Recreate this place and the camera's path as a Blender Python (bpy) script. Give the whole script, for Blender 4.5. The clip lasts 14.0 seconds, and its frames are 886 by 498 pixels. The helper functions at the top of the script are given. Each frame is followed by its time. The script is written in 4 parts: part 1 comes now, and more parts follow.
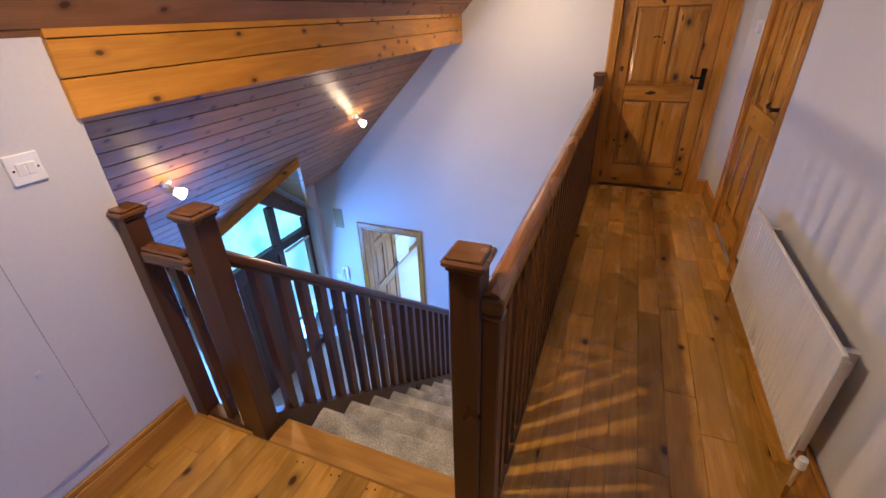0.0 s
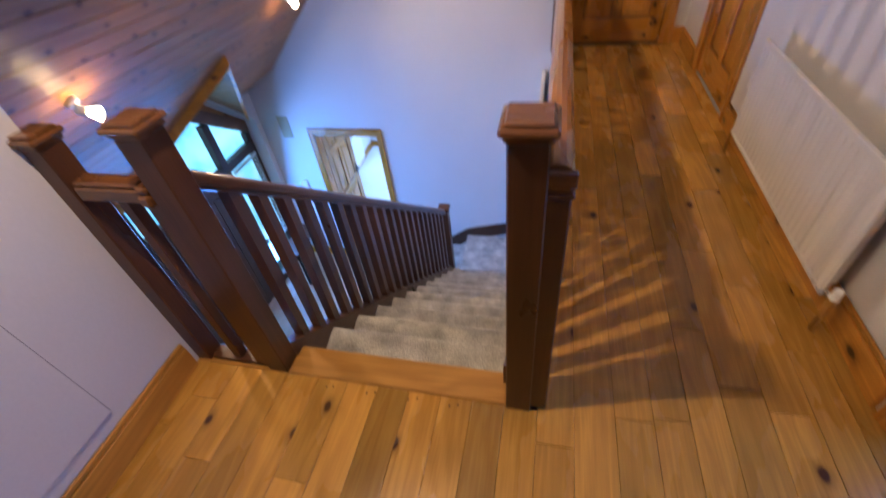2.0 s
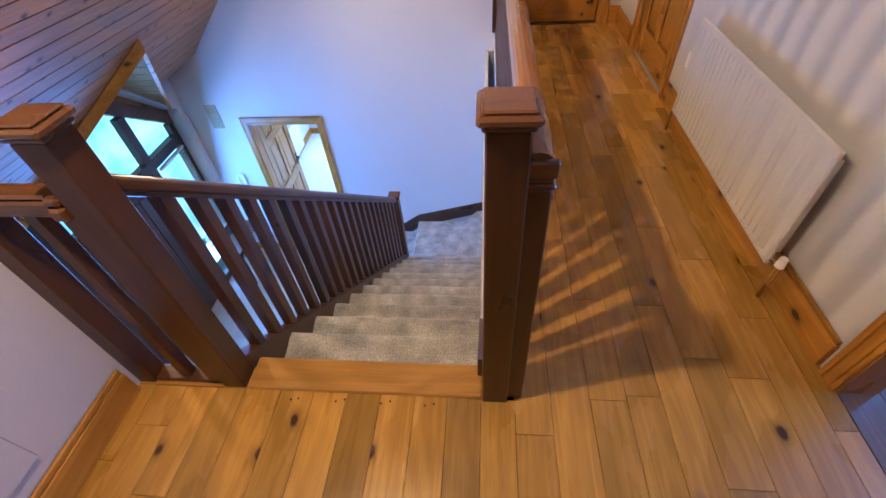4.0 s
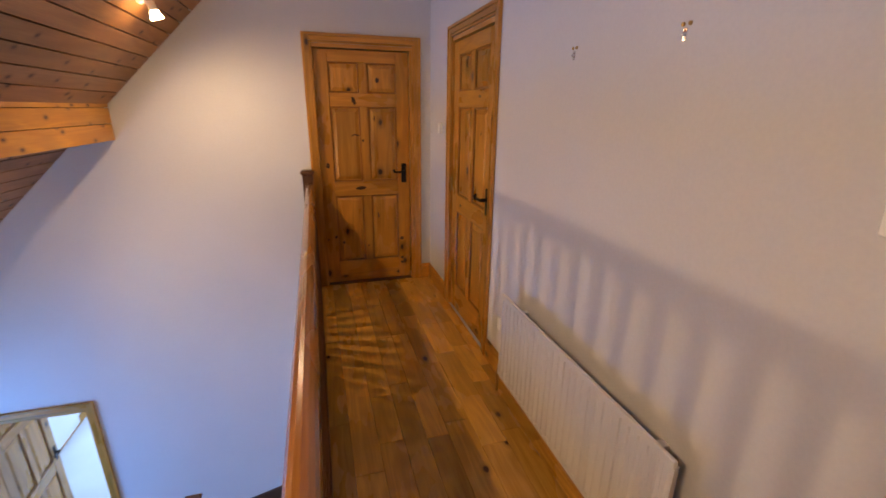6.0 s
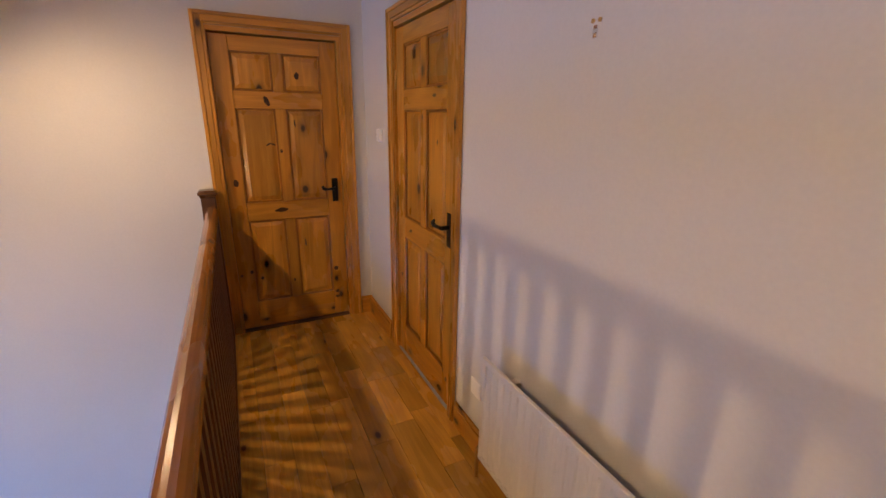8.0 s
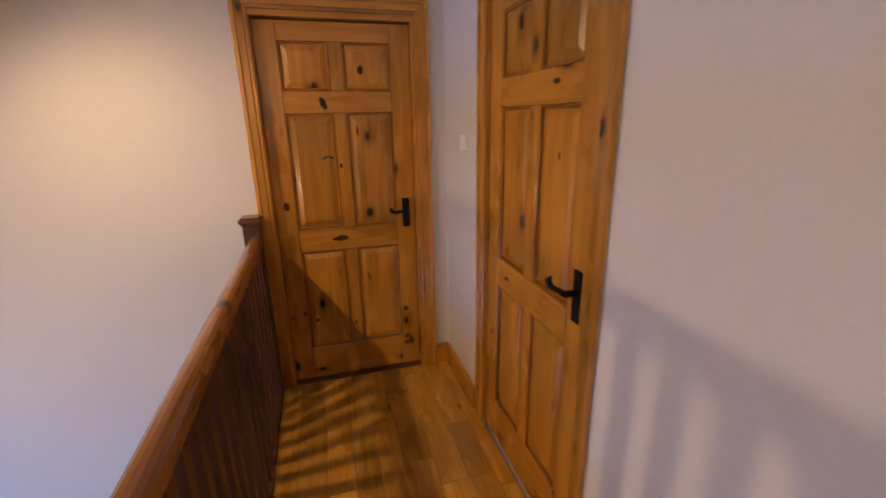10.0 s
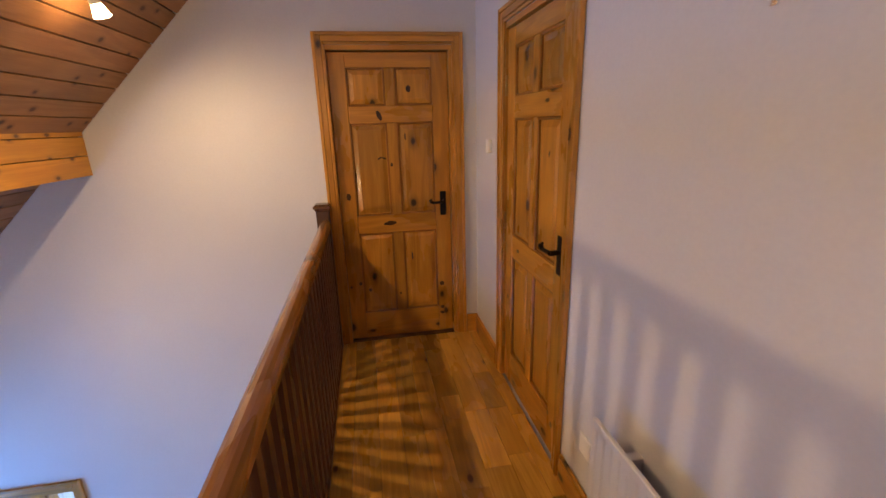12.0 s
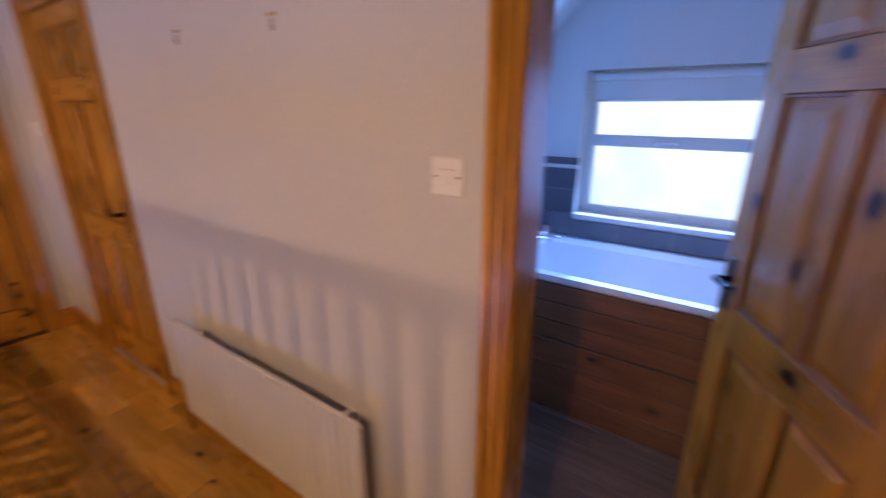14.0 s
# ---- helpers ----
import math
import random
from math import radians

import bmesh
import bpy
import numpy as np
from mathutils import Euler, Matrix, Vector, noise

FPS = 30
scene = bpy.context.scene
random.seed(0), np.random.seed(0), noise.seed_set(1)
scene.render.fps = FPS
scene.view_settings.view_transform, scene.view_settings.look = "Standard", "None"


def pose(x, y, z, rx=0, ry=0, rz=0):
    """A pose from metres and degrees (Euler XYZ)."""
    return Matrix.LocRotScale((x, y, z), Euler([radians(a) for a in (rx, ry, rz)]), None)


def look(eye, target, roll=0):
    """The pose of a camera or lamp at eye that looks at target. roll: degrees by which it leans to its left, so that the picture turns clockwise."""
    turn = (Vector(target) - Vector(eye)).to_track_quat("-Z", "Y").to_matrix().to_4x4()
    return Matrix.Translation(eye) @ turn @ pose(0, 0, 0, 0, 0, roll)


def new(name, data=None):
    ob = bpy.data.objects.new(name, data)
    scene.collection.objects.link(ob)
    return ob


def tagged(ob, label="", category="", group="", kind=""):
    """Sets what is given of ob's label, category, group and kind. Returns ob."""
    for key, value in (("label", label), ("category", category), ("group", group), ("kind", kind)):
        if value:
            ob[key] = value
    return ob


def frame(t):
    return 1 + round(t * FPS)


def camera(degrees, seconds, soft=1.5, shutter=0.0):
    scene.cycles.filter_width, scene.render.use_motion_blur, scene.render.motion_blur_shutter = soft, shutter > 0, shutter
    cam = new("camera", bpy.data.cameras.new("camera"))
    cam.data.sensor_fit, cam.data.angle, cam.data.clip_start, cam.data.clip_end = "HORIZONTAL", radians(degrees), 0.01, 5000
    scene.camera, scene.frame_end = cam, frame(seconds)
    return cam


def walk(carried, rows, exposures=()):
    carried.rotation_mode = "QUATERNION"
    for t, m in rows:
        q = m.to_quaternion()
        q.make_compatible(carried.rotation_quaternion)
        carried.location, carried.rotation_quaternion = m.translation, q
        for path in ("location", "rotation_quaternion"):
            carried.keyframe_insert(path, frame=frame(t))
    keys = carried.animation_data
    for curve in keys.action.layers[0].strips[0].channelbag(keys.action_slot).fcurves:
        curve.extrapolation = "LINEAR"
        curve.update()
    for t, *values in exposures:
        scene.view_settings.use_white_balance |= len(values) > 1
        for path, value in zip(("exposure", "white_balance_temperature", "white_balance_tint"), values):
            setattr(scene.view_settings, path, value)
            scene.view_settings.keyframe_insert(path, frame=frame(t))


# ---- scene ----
cam = camera(91.9, 14.0, shutter=0.5)
PATH = [
    (0, (0.015, 0.005, 1.549), (-0.668, 1.622, 0.589), -2.1),
    (0.5, (0.005, 0.019, 1.541), (-0.704, 1.619, 0.573), -2.2),
    (1, (-0.036, 0.034, 1.522), (-0.752, 1.618, 0.534), -2.1),
    (1.5, (-0.159, 0.072, 1.481), (-0.806, 1.604, 0.369), -5.0),
    (2, (-0.243, 0.097, 1.418), (-0.679, 1.505, 0.066), -7.7),
    (2.2, (-0.258, 0.099, 1.392), (-0.623, 1.437, -0.05), -7.9),
    (4.3, (-0.315, 0.163, 1.4), (-0.487, 1.574, -0.007), -4.3),
    (4.5, (-0.315, 0.148, 1.417), (-0.466, 1.738, 0.213), -2.9),
    (5, (-0.297, 0.19, 1.458), (-0.325, 2.017, 0.645), -0.1),
    (5.5, (-0.232, 0.403, 1.513), (0.057, 2.278, 0.88), 0.8),
    (6, (-0.15, 0.612, 1.537), (0.387, 2.437, 0.92), 0.7),
    (6.5, (-0.151, 0.777, 1.529), (0.494, 2.576, 0.938), 0.5),
    (7, (-0.137, 0.954, 1.521), (0.685, 2.682, 0.939), 0.9),
    (7.2, (-0.12, 1.015, 1.514), (0.726, 2.73, 0.927), 1.0),
    (9.5, (0.069, 1.778, 1.539), (0.771, 3.55, 0.935), -0.4),
    (10, (0.135, 2.0, 1.519), (0.652, 3.842, 0.934), -1.0),
    (10.5, (0.146, 2.131, 1.519), (0.51, 4.013, 0.946), -0.6),
    (11, (0.134, 2.01, 1.532), (0.451, 3.901, 0.963), -1.4),
    (11.5, (0.098, 1.716, 1.518), (0.402, 3.615, 0.967), -2.2),
    (12, (0.084, 1.444, 1.538), (0.402, 3.337, 0.977), -1.7),
    (12.5, (0.043, 1.187, 1.565), (0.418, 3.067, 0.994), -1.1),
    (13, (0.017, 0.959, 1.534), (0.662, 2.76, 0.949), -0.5),
    (13.5, (0.029, 0.736, 1.519), (1.099, 2.315, 0.919), 0.2),
    (13.8, (0.029, 0.59, 1.516), (1.404, 1.904, 0.897), -0.2),
    (14, (0.018, 0.524, 1.521), (1.579, 1.605, 0.894), 0.0),
]
EXPOSURES = [(0.0, 0.24, 5650, 10), (2.2, 0.26, 5600, 10), (4.5, 0.50, 5700, 10), (5.0, 0.32, 5900, 10), (5.5, 0.14, 6300, 10),
             (7.0, 0.04, 6700, 10), (12.5, 0.04, 6700, 10), (14.0, -0.06, 6900, 22)]
walk(cam, [(t, look(eye, target, roll)) for t, eye, target, roll in PATH], EXPOSURES)

# ---- light ----
world = bpy.data.worlds.new("sky")
scene.world = world
world.use_nodes = True
wn = world.node_tree
sky = wn.nodes.new("ShaderNodeTexSky")
sky.sky_type, sky.sun_disc = "NISHITA", False
sky.sun_elevation, sky.sun_rotation = radians(35), radians(200)
wn.links.new(sky.outputs[0], wn.nodes["Background"].inputs[0])
wn.nodes["Background"].inputs[1].default_value = 0.12


def sun_lamp():
    d = bpy.data.lights.new("sun", "SUN")
    d.energy, d.angle, d.color = 0.8, radians(12), (1.0, 0.95, 0.88)
    ob = new("sun", d)
    ob.matrix_world = look((0, 0, 12), (8, 5, 0))


sun_lamp()


def window_light(name, m, sx, sy, watts, color=(0.14, 0.36, 1.0)):
    d = bpy.data.lights.new(name, "AREA")
    d.shape, d.size, d.size_y, d.energy, d.color = "RECTANGLE", sx, sy, watts, color
    new(name, d).matrix_world = m


def bulb_light(name, eye, target, watts, spread, size=0.018):
    d = bpy.data.lights.new(name, "SPOT")
    d.energy, d.color, d.spot_size, d.spot_blend, d.shadow_soft_size = watts, WARM, radians(spread), 1.0, size
    new(name, d).matrix_world = look(eye, target)


WARM = (1.0, 0.68, 0.39)
G = -2.93                      # the ground floor's level
window_light("porch_daylight", look((-3.80, 2.90, -1.75), (0, 2.6, -2.7)), 2.4, 2.0, 170)
window_light("side_room_daylight", look((-2.5, 7.56, G + 1.45), (-2.7, 5.2, G + 0.3)), 1.5, 1.2, 120, (0.36, 0.56, 1.0))
window_light("bath_daylight", look((2.60, 0.90, 1.30), (0, 0.90, 1.0)), 0.84, 0.8, 37)

# ---- materials ----


def shader(name, rough=0.5, metal=0.0):
    m = bpy.data.materials.new(name)
    m.use_nodes = True
    nt = m.node_tree
    b = nt.nodes["Principled BSDF"]
    b.inputs["Roughness"].default_value, b.inputs["Metallic"].default_value = rough, metal
    return m, nt, b


def node(nt, kind, **values):
    n = nt.nodes.new(kind)
    for k, v in values.items():
        n.inputs[k].default_value = v
    return n


def ramp(nt, stops):
    r = nt.nodes.new("ShaderNodeValToRGB")
    e = r.color_ramp.elements
    e[0].position, e[0].color = stops[0][0], (*stops[0][1], 1)
    e[1].position, e[1].color = stops[-1][0], (*stops[-1][1], 1)
    for p, c in stops[1:-1]:
        e.new(p).color = (*c, 1)
    return r


def mix(nt, fac, a, b, kind="MIX"):
    m = nt.nodes.new("ShaderNodeMix")
    m.data_type, m.blend_type = "RGBA", kind
    for sock, v in ((m.inputs[0], fac), (m.inputs[6], a), (m.inputs[7], b)):
        if isinstance(v, bpy.types.NodeSocket):
            nt.links.new(v, sock)
        elif isinstance(v, (int, float)):
            sock.default_value = v
        else:
            sock.default_value = (*v, 1)
    return m.outputs[2]


def wood(name, light, dark, axis="z", rough=0.35, knots=0.6, vary=0.25, grain=1.0, knot_scale=4.0, coat=0.0, knot_colour=(0.03, 0.012, 0.006), depth="y"):
    """Varnished timber whose grain runs along one axis, with growth rings, fine fibres and knots."""
    m, nt, b = shader(name, rough)
    co = node(nt, "ShaderNodeTexCoord")
    info = nt.nodes.new("ShaderNodeObjectInfo")
    isl = nt.nodes.new("ShaderNodeNewGeometry")
    both = node(nt, "ShaderNodeMath")
    both.operation = "ADD"
    nt.links.new(info.outputs["Random"], both.inputs[0])
    nt.links.new(isl.outputs["Random Per Island"], both.inputs[1])
    scaled = node(nt, "ShaderNodeVectorMath")
    scaled.operation = "SCALE"
    nt.links.new(both.outputs[0], scaled.inputs[0])
    scaled.inputs["Scale"].default_value = 17.0
    add = node(nt, "ShaderNodeVectorMath")
    nt.links.new(co.outputs["Object"], add.inputs[0])
    nt.links.new(scaled.outputs[0], add.inputs[1])

    def stretched(s_across, s_along):
        mp = node(nt, "ShaderNodeMapping")
        mp.inputs["Scale"].default_value = [s_along if a == axis else s_across for a in "xyz"]
        nt.links.new(add.outputs[0], mp.inputs[0])
        return mp.outputs[0]

    # growth rings, drawn out into long arches
    rings = node(nt, "ShaderNodeTexNoise", Scale=1.0, Detail=2.0, Distortion=0.4)
    nt.links.new(stretched(9 * grain, 0.9 * grain), rings.inputs["Vector"])
    mul = node(nt, "ShaderNodeMath")
    mul.operation = "MULTIPLY"
    mul.inputs[1].default_value = 34.0
    nt.links.new(rings.outputs[0], mul.inputs[0])
    sine = node(nt, "ShaderNodeMath")
    sine.operation = "SINE"
    nt.links.new(mul.outputs[0], sine.inputs[0])
    fibre = node(nt, "ShaderNodeTexNoise", Scale=1.0, Detail=4.0, Roughness=0.7)
    nt.links.new(stretched(160, 5), fibre.inputs["Vector"])
    blot = node(nt, "ShaderNodeTexNoise", Scale=1.0, Detail=3.0)
    nt.links.new(stretched(6, 2.0), blot.inputs["Vector"])
    r = node(nt, "ShaderNodeMapRange")
    r.inputs["From Min"].default_value, r.inputs["From Max"].default_value = -1.0, 1.6
    nt.links.new(sine.outputs[0], r.inputs[0])
    mid = [0.5 * (a + c) for a, c in zip(light, dark)]
    c1 = mix(nt, r.outputs[0], light, mid)
    fr = ramp(nt, [(0.35, (0, 0, 0)), (0.75, (1, 1, 1))])
    nt.links.new(fibre.outputs[0], fr.inputs[0])
    f2 = node(nt, "ShaderNodeMath")
    f2.operation = "MULTIPLY"
    f2.inputs[1].default_value = 0.45
    nt.links.new(fr.outputs[0], f2.inputs[0])
    c2 = mix(nt, f2.outputs[0], c1, dark)
    br = ramp(nt, [(0.3, (1 - vary,) * 3), (0.7, (1 + vary,) * 3)])
    nt.links.new(blot.outputs[0], br.inputs[0])
    c3 = mix(nt, 1.0, c2, br.outputs[0], "MULTIPLY")
    # each board its own tone
    tone = ramp(nt, [(0.0, (1 - 1.6 * vary,) * 3), (0.35, (0.95, 0.93, 0.9)), (0.7, (1.04, 1.0, 0.97)), (1.0, (1 + vary, 1 + 0.8 * vary, 1 + 0.7 * vary))])
    frac = node(nt, "ShaderNodeMath")
    frac.operation = "FRACT"
    nt.links.new(both.outputs[0], frac.inputs[0])
    nt.links.new(frac.outputs[0], tone.inputs[0])
    c4 = mix(nt, 1.0, c3, tone.outputs[0], "MULTIPLY")
    if knots > 0:
        vor = node(nt, "ShaderNodeTexVoronoi", Scale=1.0, Randomness=1.0)
        vor.voronoi_dimensions = "2D"
        parts_of, flat = node(nt, "ShaderNodeSeparateXYZ"), node(nt, "ShaderNodeCombineXYZ")
        nt.links.new(add.outputs[0], parts_of.inputs[0])
        across = [a for a in "xyz" if a not in (axis, depth)][0]
        for slot, (a, k) in enumerate(((across, 1.35), (axis, 0.8))):
            by = node(nt, "ShaderNodeMath")
            by.operation = "MULTIPLY"
            by.inputs[1].default_value = knot_scale * k
            nt.links.new(parts_of.outputs["xyz".index(a)], by.inputs[0])
            nt.links.new(by.outputs[0], flat.inputs[slot])
        nt.links.new(flat.outputs[0], vor.inputs["Vector"])
        wob = node(nt, "ShaderNodeTexNoise", Scale=14.0, Detail=2.0)
        nt.links.new(add.outputs[0], wob.inputs["Vector"])
        sub = node(nt, "ShaderNodeMath")
        sub.operation = "MULTIPLY_ADD"
        sub.inputs[1].default_value = 0.10
        nt.links.new(wob.outputs[0], sub.inputs[0])
        nt.links.new(vor.outputs["Distance"], sub.inputs[2])
        kr = ramp(nt, [(0.10, (1, 1, 1)), (0.14, (0.35, 0.35, 0.35)), (0.24, (0, 0, 0))])
        nt.links.new(sub.outputs[0], kr.inputs[0])
        pick = node(nt, "ShaderNodeMath")
        pick.operation = "LESS_THAN"
        pick.inputs[1].default_value = knots
        sep = node(nt, "ShaderNodeSeparateColor")
        nt.links.new(vor.outputs["Color"], sep.inputs[0])
        nt.links.new(sep.outputs[0], pick.inputs[0])
        km = node(nt, "ShaderNodeMath")
        km.operation = "MULTIPLY"
        nt.links.new(kr.outputs[0], km.inputs[0])
        nt.links.new(pick.outputs[0], km.inputs[1])
        c4 = mix(nt, km.outputs[0], c4, knot_colour)
    nt.links.new(c4, b.inputs["Base Color"])
    rr = node(nt, "ShaderNodeMapRange")
    rr.inputs["To Min"].default_value, rr.inputs["To Max"].default_value = rough - 0.1, rough + 0.14
    nt.links.new(blot.outputs[0], rr.inputs[0])
    nt.links.new(rr.outputs[0], b.inputs["Roughness"])
    b.inputs["Coat Weight"].default_value = coat
    b.inputs["Coat Roughness"].default_value = 0.12
    bump = node(nt, "ShaderNodeBump", Strength=0.12, Distance=0.003)
    nt.links.new(fibre.outputs[0], bump.inputs["Height"])
    nt.links.new(bump.outputs[0], b.inputs["Normal"])
    return m


def surface(name, colour, rough=0.6, metal=0.0, fine=120.0, relief=0.1, vary=0.06, depth=0.002, coarse=1.6):
    """A plain material with slight blotches and fine relief."""
    m, nt, b = shader(name, rough, metal)
    co = node(nt, "ShaderNodeTexCoord")
    big = node(nt, "ShaderNodeTexNoise", Scale=coarse, Detail=4.0)
    nt.links.new(co.outputs["Object"], big.inputs["Vector"])
    tiny = node(nt, "ShaderNodeTexNoise", Scale=fine, Detail=3.0)
    nt.links.new(co.outputs["Object"], tiny.inputs["Vector"])
    br = ramp(nt, [(0.3, tuple(c * (1 - vary) for c in colour)), (0.7, tuple(min(1, c * (1 + vary)) for c in colour))])
    nt.links.new(big.outputs[0], br.inputs[0])
    tr = ramp(nt, [(0.3, (1 - vary,) * 3), (0.7, (1 + vary * 0.6,) * 3)])
    nt.links.new(tiny.outputs[0], tr.inputs[0])
    nt.links.new(mix(nt, 1.0, br.outputs[0], tr.outputs[0], "MULTIPLY"), b.inputs["Base Color"])
    bump = node(nt, "ShaderNodeBump", Strength=relief, Distance=depth)
    nt.links.new(tiny.outputs[0], bump.inputs["Height"])
    nt.links.new(bump.outputs[0], b.inputs["Normal"])
    return m


def clear_glass(name, rough=0.0, tint=(0.95, 0.98, 1.0)):
    m, nt, b = shader(name, rough)
    b.inputs["Transmission Weight"].default_value = 1.0
    b.inputs["Base Color"].default_value = (*tint, 1)
    b.inputs["IOR"].default_value = 1.02
    return m


def glow(name, colour, power):
    m, nt, b = shader(name, 0.5)
    b.inputs["Emission Color"].default_value = (*colour, 1)
    b.inputs["Emission Strength"].default_value = power
    return m


PAINT = surface("off_white_wall_paint", (0.66, 0.645, 0.63), 0.55, fine=90, relief=0.12, vary=0.025)
WHITE = surface("white_ceiling_paint", (0.78, 0.77, 0.75), 0.7, relief=0.1, vary=0.02)
PINE_Z = wood("honey_pine_upright", (0.57, 0.272, 0.038), (0.29, 0.110, 0.012), "z", 0.27, 0.34, 0.18, knot_scale=3.2, coat=0.35)
PINE_DARK = wood("darker_pine_moulding", (0.32, 0.130, 0.020), (0.14, 0.048, 0.007), "z", 0.30, 0.0, 0.16)
PINE_X = wood("honey_pine_across", (0.57, 0.272, 0.038), (0.29, 0.110, 0.012), "x", 0.27, 0.34, 0.18, knot_scale=3.2, coat=0.35)
PINE_Y = wood("honey_pine_along", (0.57, 0.272, 0.038), (0.29, 0.110, 0.012), "y", 0.32, 0.5, 0.16, knot_scale=4.2, depth="x")
BEAM = wood("golden_pine_beam", (0.74, 0.350, 0.036), (0.48, 0.170, 0.014), "y", 0.34, 0.7, 0.14, knot_scale=6.0, depth="x", knot_colour=(0.10, 0.035, 0.01))
CEIL = wood("pine_ceiling_board", (0.45, 0.225, 0.088), (0.28, 0.118, 0.042), "y", 0.38, 0.55, 0.14, knot_scale=6.5, depth="z", knot_colour=(0.10, 0.04, 0.02))
CEIL.node_tree.nodes["Principled BSDF"].inputs["Specular IOR Level"].default_value = 0.2
OAK = wood("oak_floor_plank", (0.58, 0.315, 0.050), (0.30, 0.132, 0.017), "y", 0.25, 0.12, 0.18, grain=1.3, knot_scale=4.5, depth="z", knot_colour=(0.06, 0.022, 0.008))
OAK_X = wood("oak_nosing_plank", (0.52, 0.275, 0.058), (0.27, 0.118, 0.020), "x", 0.33, 0.25, 0.15, grain=1.3, knot_scale=3.6)
DARK_Z = wood("dark_stained_upright", (0.105, 0.044, 0.020), (0.048, 0.019, 0.009), "z", 0.30, 0.2, 0.16)
DARK_Y = wood("dark_stained_along", (0.105, 0.044, 0.020), (0.048, 0.019, 0.009), "y", 0.30, 0.2, 0.16, depth="x")
DARK_X = wood("dark_stained_across", (0.105, 0.044, 0.020), (0.048, 0.019, 0.009), "x", 0.30, 0.2, 0.16)
RAIL_Y = wood("mahogany_handrail", (0.31, 0.130, 0.030), (0.18, 0.060, 0.013), "y", 0.22, 0.2, 0.12, coat=0.5, depth="x")
RAIL_X = wood("mahogany_handrail_across", (0.150, 0.064, 0.022), (0.080, 0.030, 0.010), "x", 0.24, 0.2, 0.12, coat=0.4)
FRAME_DARK = wood("brown_window_frame", (0.085, 0.040, 0.022), (0.045, 0.02, 0.012), "z", 0.4, 0.1, 0.12)
RAKE = wood("brown_raking_beam", (0.20, 0.10, 0.055), (0.11, 0.05, 0.028), "y", 0.35, 0.5, 0.14, depth="x")
BATH_PINE = wood("stained_bath_panel", (0.26, 0.10, 0.035), (0.13, 0.045, 0.015), "y", 0.35, 0.5, 0.16, depth="x")
HALL_FLOOR = wood("pale_laminate", (0.42, 0.27, 0.15), (0.28, 0.16, 0.08), "y", 0.35, 0.0, 0.12, depth="x")
CARPET = surface("grey_beige_carpet", (0.54, 0.52, 0.46), 0.95, fine=150, relief=1.0, vary=0.34, depth=0.010, coarse=9.0)
ENAMEL = surface("white_radiator_enamel", (0.70, 0.66, 0.60), 0.35, relief=0.03, vary=0.02)
PLASTIC = surface("white_plastic", (0.88, 0.87, 0.84), 0.35, relief=0.02, vary=0.02)
CREAM = surface("cream_plastic", (0.40, 0.36, 0.22), 0.5, relief=0.05, vary=0.04)
IRON = surface("black_iron", (0.012, 0.011, 0.011), 0.42, 0.6, fine=60, relief=0.35, vary=0.2)
CHROME = surface("chrome", (0.75, 0.75, 0.77), 0.16, 1.0, relief=0.02, vary=0.03)
BRASS = surface("aged_brass", (0.45, 0.30, 0.12), 0.35, 1.0, relief=0.05, vary=0.1)
TILE = surface("slate_grey_tile", (0.115, 0.112, 0.135), 0.25, relief=0.08, vary=0.14, coarse=5.0)
GROUT = surface("pale_grout", (0.30, 0.30, 0.32), 0.8)
ACRYLIC = surface("white_bath_acrylic", (0.8, 0.8, 0.82), 0.18, relief=0.01, vary=0.01)
UPVC = surface("white_window_frame", (0.72, 0.70, 0.68), 0.35, relief=0.02, vary=0.02)
BLIND = surface("pale_blind_slat", (0.78, 0.78, 0.76), 0.5, relief=0.03, vary=0.03)
FABRIC = surface("pale_roller_blind", (0.70, 0.69, 0.66), 0.9, fine=300, relief=0.3, vary=0.04)
DARKGAP = surface("shadow_gap_timber", (0.03, 0.014, 0.007), 0.9)
GLASS = clear_glass("clear_glass")
FROSTED = clear_glass("frosted_glass", 0.35)
BULB = glow("lit_bulb", (1.0, 0.66, 0.30), 75.0)


def hazy_glow(name, dim, bright, power):
    """Distance seen through a pane: soft blue-green and white blotches."""
    m, nt, b = shader(name, 0.9)
    co = node(nt, "ShaderNodeTexCoord")
    n = node(nt, "ShaderNodeTexNoise", Scale=2.6, Detail=5.0)
    nt.links.new(co.outputs["Object"], n.inputs["Vector"])
    r = ramp(nt, [(0.38, dim), (0.62, bright)])
    nt.links.new(n.outputs[0], r.inputs[0])
    nt.links.new(r.outputs[0], b.inputs["Emission Color"])
    b.inputs["Emission Strength"].default_value = power
    return m


OUTSIDE = hazy_glow("overcast_distance", (0.13, 0.55, 0.85), (0.45, 0.80, 1.0), 0.95)
OVERCAST = hazy_glow("bright_overcast_sky", (0.42, 0.70, 1.0), (0.70, 0.90, 1.0), 1.15)

# ---- building helpers ----


